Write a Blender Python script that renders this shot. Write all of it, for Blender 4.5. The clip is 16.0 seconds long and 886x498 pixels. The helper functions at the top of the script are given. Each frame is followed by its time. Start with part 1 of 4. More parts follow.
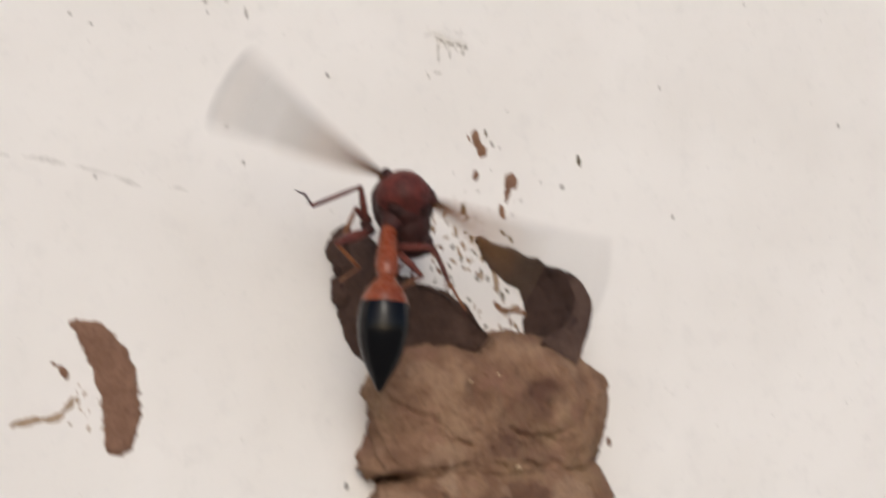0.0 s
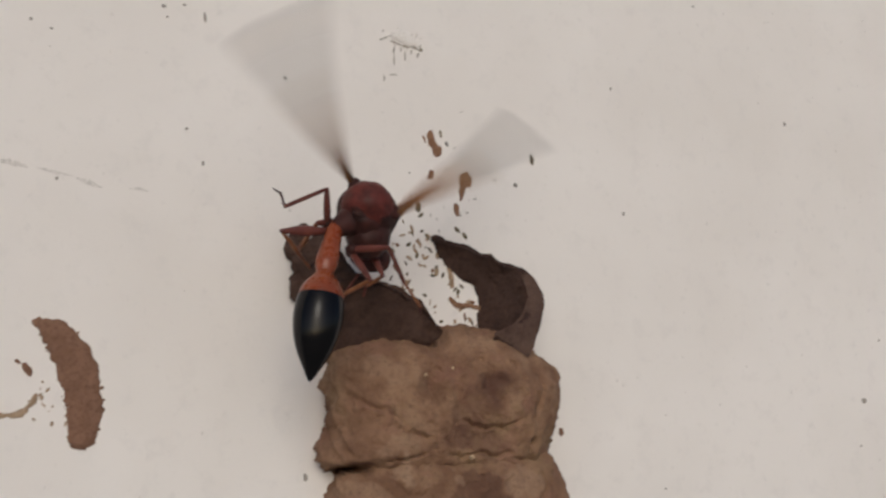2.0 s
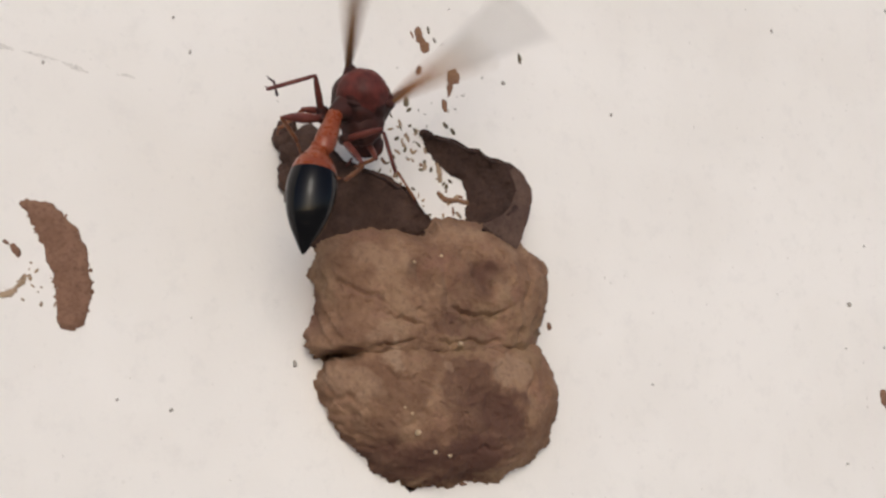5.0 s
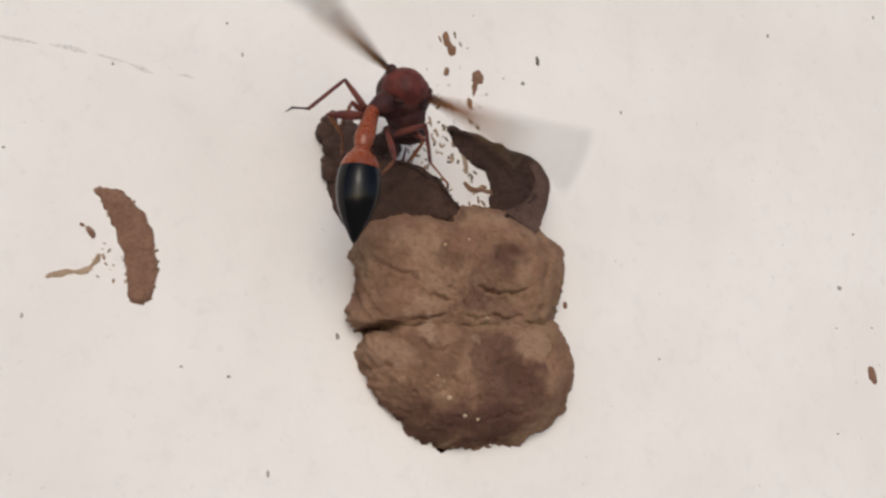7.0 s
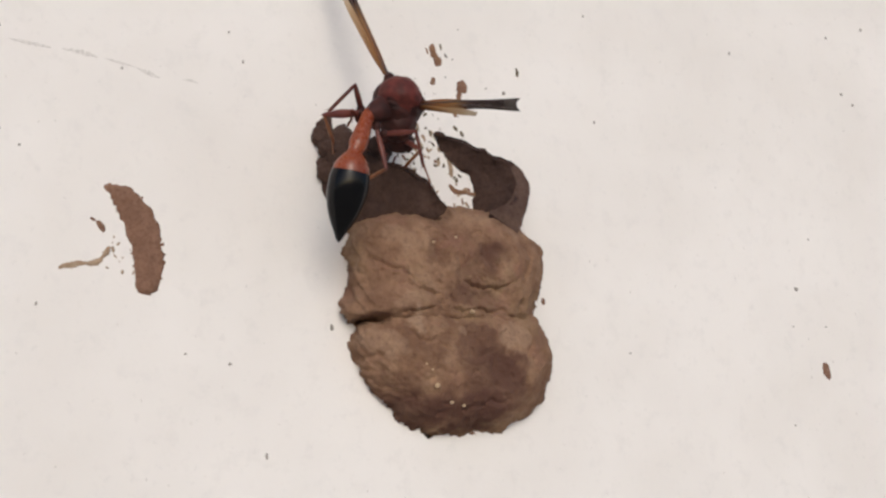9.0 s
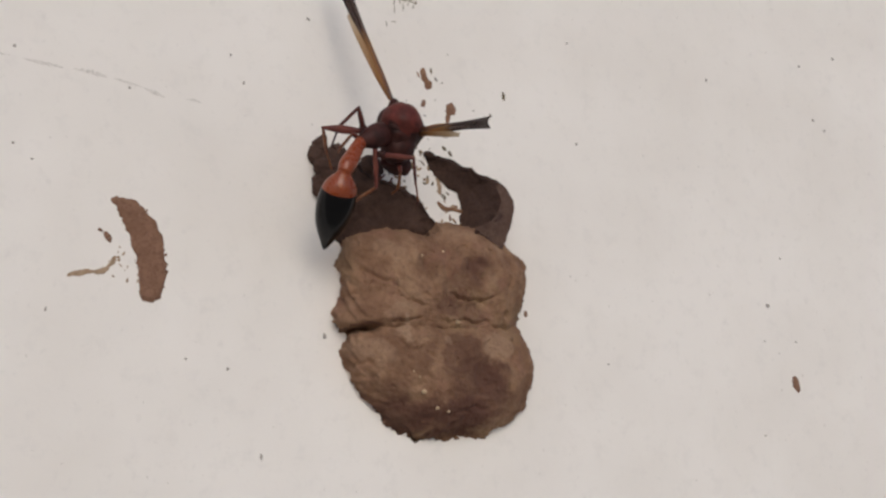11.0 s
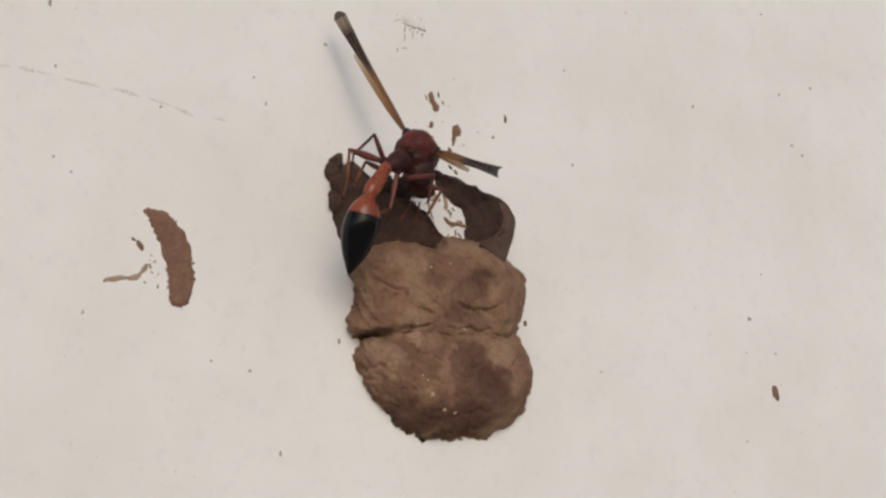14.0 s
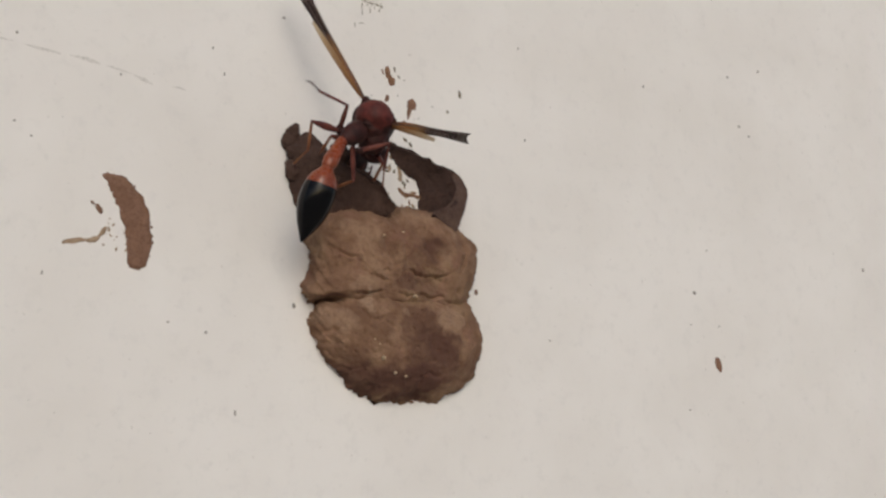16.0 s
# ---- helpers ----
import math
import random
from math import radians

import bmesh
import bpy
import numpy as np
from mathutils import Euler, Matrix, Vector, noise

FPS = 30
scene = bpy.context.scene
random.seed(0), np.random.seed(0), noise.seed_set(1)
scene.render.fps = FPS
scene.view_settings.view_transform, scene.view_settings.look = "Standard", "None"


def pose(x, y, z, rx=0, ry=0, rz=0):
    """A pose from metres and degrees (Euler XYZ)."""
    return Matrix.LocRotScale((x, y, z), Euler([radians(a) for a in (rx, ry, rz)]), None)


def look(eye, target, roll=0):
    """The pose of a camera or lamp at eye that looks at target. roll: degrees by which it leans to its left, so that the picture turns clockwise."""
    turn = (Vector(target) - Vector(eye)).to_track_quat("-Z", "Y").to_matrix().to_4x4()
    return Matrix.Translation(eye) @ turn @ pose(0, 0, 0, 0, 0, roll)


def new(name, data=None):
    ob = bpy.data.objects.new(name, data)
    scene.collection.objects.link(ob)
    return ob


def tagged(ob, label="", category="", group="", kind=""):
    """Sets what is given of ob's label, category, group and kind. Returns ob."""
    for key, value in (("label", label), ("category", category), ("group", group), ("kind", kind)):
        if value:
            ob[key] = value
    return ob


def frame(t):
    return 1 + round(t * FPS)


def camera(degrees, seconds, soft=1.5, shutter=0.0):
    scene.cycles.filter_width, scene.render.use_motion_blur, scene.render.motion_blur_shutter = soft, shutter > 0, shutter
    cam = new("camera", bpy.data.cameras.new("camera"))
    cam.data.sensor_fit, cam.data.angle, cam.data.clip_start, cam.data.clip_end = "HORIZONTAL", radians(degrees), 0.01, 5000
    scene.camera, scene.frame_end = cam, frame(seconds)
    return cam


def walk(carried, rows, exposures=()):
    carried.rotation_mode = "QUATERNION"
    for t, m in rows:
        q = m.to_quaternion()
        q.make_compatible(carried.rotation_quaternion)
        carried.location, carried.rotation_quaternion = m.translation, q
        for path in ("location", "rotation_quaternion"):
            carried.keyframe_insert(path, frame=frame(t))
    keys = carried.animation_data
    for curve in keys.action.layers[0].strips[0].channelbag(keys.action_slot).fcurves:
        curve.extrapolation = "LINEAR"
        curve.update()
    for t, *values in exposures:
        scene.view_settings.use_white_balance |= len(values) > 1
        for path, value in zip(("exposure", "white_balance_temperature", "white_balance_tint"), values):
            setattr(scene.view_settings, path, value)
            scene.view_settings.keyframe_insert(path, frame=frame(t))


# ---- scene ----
# Lengths below are in millimetres on the wall: x along it, z up it, d out of it; the world itself is in metres.
MM = 0.001
cam = camera(46.0, 16.0, soft=2.5, shutter=0.6)

PATH = [
    (0, (-0.04070, -0.09612, -0.00100), (0.00054, 0.01339, 0.02558), 1.65),
    (0.2, (-0.03876, -0.09687, -0.00149), (0.00348, 0.01299, 0.02189), 1.84),
    (0.5, (-0.03883, -0.09665, -0.00227), (0.00580, 0.01199, 0.02231), 1.52),
    (0.8, (-0.03758, -0.09817, -0.00104), (0.00680, 0.01032, 0.02466), 1.40),
    (1, (-0.03786, -0.09821, -0.00098), (0.00690, 0.01000, 0.02525), 1.35),
    (1.5, (-0.03715, -0.10054, -0.00015), (0.00699, 0.00779, 0.02661), 0.61),
    (1.7, (-0.03820, -0.10030, -0.00069), (0.00624, 0.00767, 0.02699), 0.98),
    (2, (-0.04004, -0.09980, -0.00129), (0.00398, 0.00878, 0.02464), 1.00),
    (2.3, (-0.04155, -0.09910, -0.00224), (0.00185, 0.00958, 0.02432), 0.93),
    (2.5, (-0.04200, -0.09874, -0.00222), (0.00028, 0.01050, 0.02385), 0.73),
    (2.7, (-0.04078, -0.09896, -0.00411), (0.00250, 0.01031, 0.02009), 0.84),
    (3, (-0.03994, -0.09884, -0.00422), (0.00489, 0.00986, 0.01971), 0.71),
    (3.2, (-0.03909, -0.09874, -0.00500), (0.00583, 0.01010, 0.01815), 0.41),
    (3.5, (-0.03731, -0.09847, -0.00758), (0.00791, 0.01059, 0.01390), 0.31),
    (3.7, (-0.03768, -0.09805, -0.00666), (0.00791, 0.01050, 0.01653), 0.52),
    (4, (-0.03842, -0.09832, -0.00488), (0.00634, 0.01014, 0.02028), 0.29),
    (4.2, (-0.03783, -0.09826, -0.00667), (0.00770, 0.01036, 0.01631), 0.77),
    (6.3, (-0.04267, -0.10229, -0.01293), (0.00271, 0.00621, 0.01093), 0.49),
    (6.5, (-0.04281, -0.10357, -0.01436), (0.00354, 0.00479, 0.00823), 0.57),
    (6.8, (-0.04463, -0.10547, -0.01375), (0.00171, 0.00281, 0.00922), 0.51),
    (7, (-0.04632, -0.10664, -0.01383), (-0.00056, 0.00177, 0.00969), 0.67),
    (7.3, (-0.04768, -0.10716, -0.01618), (-0.00139, 0.00099, 0.00749), 0.40),
    (7.5, (-0.04758, -0.10871, -0.01640), (-0.00122, -0.00044, 0.00658), 0.53),
    (8, (-0.04691, -0.11093, -0.01824), (0.00197, -0.00399, 0.00575), 0.17),
    (8.2, (-0.04887, -0.11099, -0.01723), (0.00038, -0.00437, 0.00737), 0.22),
    (10.3, (-0.05353, -0.11235, -0.02024), (-0.00212, -0.00727, 0.00655), 0.42),
    (10.5, (-0.05351, -0.11343, -0.01947), (-0.00206, -0.00854, 0.00789), 0.73),
    (10.7, (-0.05530, -0.11500, -0.01700), (-0.00329, -0.01169, 0.01499), 1.06),
    (11, (-0.05505, -0.11694, -0.01998), (-0.00380, -0.01210, 0.00801), 0.98),
    (11.5, (-0.05584, -0.11861, -0.01983), (-0.00327, -0.01468, 0.00907), 0.97),
    (12, (-0.05773, -0.11884, -0.02055), (-0.00548, -0.01491, 0.00892), 0.83),
    (12.2, (-0.05894, -0.11926, -0.02030), (-0.00692, -0.01561, 0.01054), 0.95),
    (12.5, (-0.06048, -0.12014, -0.01944), (-0.00904, -0.01623, 0.01150), 1.22),
    (13, (-0.06190, -0.12155, -0.02074), (-0.00948, -0.01808, 0.01002), 1.20),
    (13.5, (-0.06130, -0.12319, -0.02226), (-0.00732, -0.02053, 0.00851), 1.08),
    (14, (-0.06253, -0.12251, -0.02297), (-0.00895, -0.01946, 0.00718), 1.28),
    (14.5, (-0.06273, -0.12290, -0.02449), (-0.00902, -0.01981, 0.00530), 1.39),
    (15, (-0.06307, -0.12416, -0.02511), (-0.00842, -0.02191, 0.00584), 1.45),
    (15.2, (-0.06268, -0.12488, -0.02606), (-0.00709, -0.02259, 0.00303), 1.43),
    (15.5, (-0.06252, -0.12545, -0.02708), (-0.00575, -0.02378, 0.00193), 1.25),
    (16, (-0.06223, -0.12663, -0.02686), (-0.00533, -0.02510, 0.00237), 1.45),
]
EXPOSURES = [
    (0.0, 0.10, 6160, 8), (0.4, 0.01, 6180, 8), (0.8, -0.19, 6220, 8), (1.5, -0.33, 6220, 8), (2.4, -0.21, 6190, 8), (2.7, 0.09, 6160, 8),
    (3.5, 0.11, 6140, 8), (7.0, 0.09, 6100, 8), (8.2, 0.11, 6075, 8), (10.3, 0.17, 6065, 8), (10.8, -0.10, 6075, 8), (11.2, -0.20, 6075, 8),
    (12.0, -0.05, 6080, 6), (12.5, -0.06, 6110, 6), (13.0, -0.13, 6120, 6), (14.0, -0.12, 6140, 6), (16.0, -0.22, 6170, 6),
]
walk(cam, [(t, look(eye, target, roll)) for t, eye, target, roll in PATH], EXPOSURES)

# ---- light: a bright, lightly overcast sky with a broad, veiled sun high in front of the wall ----
SUN_TO = Vector((-0.22, -0.86, 0.44)).normalized()
world = bpy.data.worlds.new("world")
scene.world = world
world.use_nodes = True
wn = world.node_tree.nodes
sky = wn.new("ShaderNodeTexSky")
sky.sky_type = "NISHITA"
sky.sun_disc = False
sky.sun_elevation = math.asin(SUN_TO.z)
sky.sun_rotation = math.atan2(SUN_TO.x, SUN_TO.y)
sky.air_density, sky.dust_density, sky.ozone_density = 0.6, 2.0, 0.0
wn["Background"].inputs["Strength"].default_value = 0.138
world.node_tree.links.new(sky.outputs["Color"], wn["Background"].inputs["Color"])
sun = new("sun", bpy.data.lights.new("sun", "SUN"))
sun.data.energy, sun.data.angle, sun.data.color = 0.40, radians(20), (1.0, 0.95, 0.875)
sun.matrix_world = look(SUN_TO * 5, (0, 0, 0))


# ---- materials ----
class Nodes:
    """A short hand for building a node material."""

    def __init__(self, name):
        self.mat = bpy.data.materials.new(name)
        self.mat.use_nodes = True
        self.tree = self.mat.node_tree
        self.bsdf = self.tree.nodes["Principled BSDF"]

    def add(self, kind, **sockets):
        node = self.tree.nodes.new(kind)
        for key, value in sockets.items():
            self.put(node.inputs[key.replace("_", " ")], value)
        return node

    def put(self, socket, value):
        if isinstance(value, bpy.types.NodeSocket):
            self.tree.links.new(value, socket)
        else:
            socket.default_value = value

    def where(self):
        return self.add("ShaderNodeTexCoord").outputs["Object"]

    def noise(self, scale, detail=4.0, rough=0.6, vector=None):
        node = self.add("ShaderNodeTexNoise", Scale=scale, Detail=detail, Roughness=rough)
        self.put(node.inputs["Vector"], vector or self.where())
        return node.outputs["Fac"]

    def ramp(self, fac, *stops):
        node = self.add("ShaderNodeValToRGB")
        self.put(node.inputs["Fac"], fac)
        while len(node.color_ramp.elements) < len(stops):
            node.color_ramp.elements.new(0.5)
        for element, (at, colour) in zip(node.color_ramp.elements, stops):
            element.position = at
            element.color = (*colour, 1) if len(colour) == 3 else colour
        return node.outputs["Color"]

    def mix(self, fac, a, b, blend="MIX"):
        node = self.add("ShaderNodeMix")
        node.data_type, node.blend_type = "RGBA", blend
        for socket, value in zip((node.inputs[0], node.inputs[6], node.inputs[7]), (fac, a, b)):
            if isinstance(value, tuple) and len(value) == 3:
                value = (*value, 1)
            self.put(socket, value)
        return node.outputs[2]

    def maths(self, how, a, b=0.5, clamp=False):
        node = self.add("ShaderNodeMath")
        node.operation, node.use_clamp = how, clamp
        self.put(node.inputs[0], a)
        self.put(node.inputs[1], b)
        return node.outputs[0]

    def bump(self, height, distance, strength=1.0, base=None):
        node = self.add("ShaderNodeBump", Height=height, Distance=distance, Strength=strength)
        if base:
            self.put(node.inputs["Normal"], base)
        return node.outputs["Normal"]

    def finish(self, colour, rough=0.8, normal=None, **more):
        self.put(self.bsdf.inputs["Base Color"], (*colour, 1) if isinstance(colour, tuple) else colour)
        self.put(self.bsdf.inputs["Roughness"], rough)
        if normal:
            self.put(self.bsdf.inputs["Normal"], normal)
        for key, value in more.items():
            self.put(self.bsdf.inputs[key.replace("_", " ")], value)
        return self.mat


def plaster():
    """White limewash, chalky, with faint dirt, rubbed places and trowel relief."""
    n = Nodes("white_plaster")
    broad = n.noise(38, 3)
    cloud = n.noise(340, 5, 0.7)
    grain = n.noise(1500, 4, 0.7)
    colour = n.ramp(broad, (0.32, (0.745, 0.712, 0.672)), (0.62, (0.80, 0.77, 0.735)))
    colour = n.mix(n.ramp(cloud, (0.53, (0, 0, 0)), (0.68, (0.30, 0.30, 0.30))), colour, (0.655, 0.632, 0.605))
    pores = n.noise(800, 3, 0.6)
    colour = n.mix(n.ramp(pores, (0.62, (0, 0, 0)), (0.72, (0.26, 0.26, 0.26))), colour, (0.60, 0.58, 0.555))
    colour = n.mix(n.ramp(grain, (0.66, (0, 0, 0)), (0.80, (0.20, 0.20, 0.20))), colour, (0.60, 0.56, 0.52))
    # sparse grey pin-prick dirt
    cells = n.add("ShaderNodeTexVoronoi", Scale=260.0, Randomness=1.0)
    n.put(cells.inputs["Vector"], n.where())
    dots = n.ramp(cells.outputs["Distance"], (0.035, (1, 1, 1)), (0.06, (0, 0, 0)))
    some = n.ramp(n.noise(90, 2), (0.50, (0, 0, 0)), (0.64, (0.4, 0.4, 0.4)))
    colour = n.mix(n.maths("MULTIPLY", dots, some), colour, (0.42, 0.38, 0.34))
    normal = n.bump(n.noise(210, 4, 0.55), 0.00025, 0.22)
    normal = n.bump(grain, 0.00004, 0.25, normal)
    return n.finish(colour, 0.85, normal)


def mud(name, dry, damp, fine, amount=0.5, gloss=0.9, spread=420):
    """Earth mixed with spit: clods, pale grains and uneven damp."""
    n = Nodes(name)
    clouds = n.noise(spread, 4, 0.6)
    grain = n.noise(2600, 5, 0.75)
    clod = n.noise(900, 5, 0.65)
    colour = n.mix(n.ramp(clouds, (amount - 0.12, (0, 0, 0)), (amount + 0.12, (1, 1, 1))), damp, dry)
    colour = n.mix(n.ramp(grain, (0.36, (0.55, 0.55, 0.55)), (0.52, (0, 0, 0))), colour, tuple(v * 0.55 for v in damp))
    colour = n.mix(n.ramp(grain, (0.66, (0, 0, 0)), (0.76, (0.6, 0.6, 0.6))), colour, fine)
    normal = n.bump(clod, 0.00025, 0.6)
    normal = n.bump(grain, 0.00012, 0.8, normal)
    return n.finish(colour, gloss, normal, Specular_IOR_Level=0.25)


def nest_mud():
    """Dry tan mud of the finished cells, with darker patches for damp and underside shade, of a shape of their own."""
    n = Nodes("dry_nest_mud")
    place = n.where()
    warp = n.add("ShaderNodeTexNoise", Scale=330.0, Detail=3.0)
    n.put(warp.inputs["Vector"], place)
    bent = n.add("ShaderNodeVectorMath")
    bent.operation = "MULTIPLY_ADD"
    n.put(bent.inputs[0], warp.outputs["Color"])
    bent.inputs[1].default_value = (0.0056, 0.0, 0.0056)
    n.put(bent.inputs[2], place)

    def patch(x, z, rx, rz, strong, soft=0.2):
        shift = n.add("ShaderNodeVectorMath")
        shift.operation = "SUBTRACT"
        n.put(shift.inputs[0], bent.outputs[0])
        shift.inputs[1].default_value = (x * MM + 0.0028, 0, z * MM + 0.0028)
        squash = n.add("ShaderNodeVectorMath")
        squash.operation = "MULTIPLY"
        n.put(squash.inputs[0], shift.outputs[0])
        squash.inputs[1].default_value = (1000 / rx, 0, 1000 / rz)
        size = n.add("ShaderNodeVectorMath")
        size.operation = "LENGTH"
        n.put(size.inputs[0], squash.outputs[0])
        return n.ramp(size.outputs["Value"], (0.92 - soft, (strong,) * 3), (0.92 + soft, (0, 0, 0)))

    clouds = n.noise(280, 4, 0.6)
    grain = n.noise(2400, 5, 0.75)
    clod = n.noise(800, 5, 0.65)
    colour = n.ramp(clouds, (0.36, (0.166, 0.091, 0.055)), (0.50, (0.225, 0.130, 0.079)), (0.62, (0.278, 0.172, 0.106)))
    colour = n.mix(n.ramp(n.noise(130, 3), (0.50, (0, 0, 0)), (0.64, (0.55, 0.55, 0.55))), colour, (0.222, 0.142, 0.079))
    colour = n.mix(n.ramp(n.noise(230, 4, 0.65), (0.54, (0, 0, 0)), (0.66, (0.5, 0.5, 0.5))), colour, (0.226, 0.113, 0.080))
    # damp plates; the two spots along the bottom also paint in underside shade
    for spot in ((5.2, -6.8, 5.6, 4.6, 0.5, 0.14), (2.1, -2.7, 2.9, 2.8, 0.5, 0.12), (6.6, -5.7, 3.4, 2.8, 0.7, 0.25), (2.7, -10.2, 6.4, 2.8, 0.85, 0.3), (-4.6, -10.4, 5.4, 2.8, 0.8, 0.35), (-6.0, -7.2, 3.6, 2.0, 0.3, 0.4),
                 # darker spots at the plugged hole, folds and creases
                 (0.4, 3.0, 2.6, 1.6, 0.5), (3.6, 2.2, 3.0, 1.3, 0.4, 0.3), (4.2, 8.0, 3.1, 2.8, 0.5, 0.5), (4.0, 8.2, 1.8, 1.7, 0.65, 0.5), (1.0, 5.4, 1.5, 2.6, 0.4, 0.25), (-2.9, 7.0, 1.0, 2.0, 0.25), (-6.2, 4.6, 1.2, 0.5, 0.45, 0.3)):
        colour = n.mix(patch(*spot), colour, (0.082, 0.038, 0.028))
    for spot in ((-5.1, -0.5, 1.0, 1.35, 0.75), (-0.2, -1.6, 0.9, 0.8, 0.4), (7.3, -1.3, 2.4, 1.5, 0.5), (-8.6, -3.0, 3.0, 1.6, 0.4), (-6.6, 1.5, 3.2, 0.9, 0.35), (-7.5, 8.6, 3.0, 1.6, 0.3)):
        colour = n.mix(patch(*spot), colour, (0.320, 0.214, 0.142))
    colour = n.mix(n.ramp(grain, (0.36, (0.45, 0.45, 0.45)), (0.48, (0, 0, 0))), colour, (0.10, 0.058, 0.042))
    colour = n.mix(n.ramp(grain, (0.67, (0, 0, 0)), (0.77, (0.3, 0.3, 0.3))), colour, (0.38, 0.27, 0.18))
    normal = n.bump(clod, 0.00025, 0.34)
    normal = n.bump(grain, 0.00008, 0.5, normal)
    return n.finish(colour, 0.92, normal, Specular_IOR_Level=0.25)


def shell_skin(name, colour, dark, rough=0.32, coat=0.3, scale=1800, shine=0.18, relief=0.5):
    """An insect's hard skin, finely pitted."""
    n = Nodes(name)
    tone = n.noise(650, 3)
    pits = n.noise(scale, 3, 0.6)
    mixed = n.mix(n.ramp(tone, (0.36, (1, 1, 1)), (0.62, (0, 0, 0))), colour, dark)
    return n.finish(mixed, n.ramp(pits, (0.3, (rough * 0.8,) * 3), (0.7, (rough * 1.3,) * 3)), n.bump(pits, 0.00005, relief), Coat_Weight=coat, Coat_Roughness=0.15, Specular_IOR_Level=shine)


def wing_skin(name, stops, clear):
    """Thin smoky membrane whose colour changes along the wing (its own x)."""
    n = Nodes(name)
    axis = n.add("ShaderNodeSeparateXYZ")
    n.put(axis.inputs[0], n.where())
    along = n.maths("MULTIPLY", axis.outputs["X"], 1000 / 19.0)
    colour = n.ramp(n.maths("ADD", along, n.maths("MULTIPLY", n.noise(500, 3), 0.06)), *stops)
    mat = n.finish(colour, 0.55, n.bump(n.noise(1400, 2), 0.00005, 0.4), Specular_IOR_Level=0.08)
    n.put(n.bsdf.inputs["Alpha"], clear)
    n.put(n.bsdf.inputs["Transmission Weight"], 0.0)
    return mat


def plain(name, colour, rough=0.8, scale=1200):
    n = Nodes(name)
    grain = n.noise(scale, 4, 0.7)
    mixed = n.ramp(grain, (0.3, tuple(v * 0.7 for v in colour)), (0.7, tuple(min(1, v * 1.25) for v in colour)))
    return n.finish(mixed, rough, n.bump(grain, 0.0001, 0.6))


PLASTER = plaster()
NEST = nest_mud()
WET = mud("damp_mud", (0.079, 0.045, 0.033), (0.056, 0.031, 0.023), (0.105, 0.069, 0.053), 0.5, 0.8)
# darker copy of the damp mud: paints in shade on the wall's inner face
WET_SHADED = mud("shaded_damp_mud", (0.062, 0.035, 0.026), (0.046, 0.026, 0.020), (0.085, 0.055, 0.043), 0.5, 0.85)
# lighter copy of the damp mud: light on the lip is put into its colour
RIM = mud("lit_damp_rim_mud", (0.112, 0.069, 0.052), (0.082, 0.049, 0.038), (0.145, 0.096, 0.074), 0.5, 0.9)
STRIP = mud("brown_mud", (0.238, 0.134, 0.088), (0.196, 0.108, 0.070), (0.27, 0.18, 0.12), 0.5, 0.92, 700)
TAN = mud("tan_mud", (0.42, 0.31, 0.21), (0.33, 0.23, 0.15), (0.45, 0.35, 0.25), 0.5, 0.92, 900)
RUST = mud("rusty_mud", (0.27, 0.15, 0.09), (0.20, 0.11, 0.065), (0.38, 0.24, 0.14), 0.5, 0.9, 900)
OLIVE = mud("olive_mud", (0.20, 0.165, 0.105), (0.135, 0.108, 0.07), (0.25, 0.2, 0.13), 0.5, 0.9, 900)
GREY = mud("grey_dirt", (0.40, 0.365, 0.325), (0.31, 0.285, 0.255), (0.3, 0.28, 0.25), 0.5, 0.9, 900)
DUST = plain("grey_scuff", (0.66, 0.63, 0.59), 0.95, 2500)
SCUFF = plain("brown_grey_scuff", (0.30, 0.27, 0.22), 0.95, 2500)
CHALK = plain("pale_grain", (0.50, 0.37, 0.23), 0.8, 2500)
GROUND = plain("grey_concrete", (0.36, 0.34, 0.31), 0.9, 30)
THORAX = shell_skin("dark_red_shell", (0.122, 0.029, 0.023), (0.064, 0.017, 0.014), 0.5, 0.0)
RED = shell_skin("red_leg_shell", (0.145, 0.044, 0.033), (0.085, 0.026, 0.021), 0.38, 0.15)
PALE = shell_skin("amber_leg_shell", (0.28, 0.115, 0.050), (0.17, 0.060, 0.030), 0.42, 0.1)
ORANGE = shell_skin("orange_shell", (0.230, 0.050, 0.015), (0.175, 0.036, 0.011), 0.28, 0.1, shine=0.4, relief=0.12)
BLACK = shell_skin("black_shell", (0.004, 0.0036, 0.004), (0.003, 0.003, 0.0035), 0.14, 0.0, shine=0.5, relief=0.02)
BLACK.node_tree.nodes["Principled BSDF"].inputs["IOR"].default_value = 1.30
SOOT = shell_skin("blackish_shell", (0.060, 0.020, 0.016), (0.024, 0.010, 0.009), 0.55, 0.0)
DUSKY = shell_skin("dusky_red_shell", (0.052, 0.017, 0.014), (0.024, 0.010, 0.009), 0.5, 0.0)
AMBER = (0.30, 0.118, 0.045)
BASE = ((0.02, (0.07, 0.028, 0.018)), (0.17, AMBER), (0.46, (0.30, 0.150, 0.055)), (0.58, (0.048, 0.025, 0.020)))
WING = wing_skin("smoky_amber_wing", BASE + ((0.90, (0.030, 0.018, 0.015)), (1.0, (0.060, 0.048, 0.040))), 0.87)
PALE_TIP = wing_skin("pale_tipped_amber_wing", BASE + ((0.85, (0.036, 0.020, 0.016)), (0.95, (0.25, 0.185, 0.14)), (1.075, (0.25, 0.19, 0.15)), (1.11, (0.08, 0.06, 0.05))), 0.87)
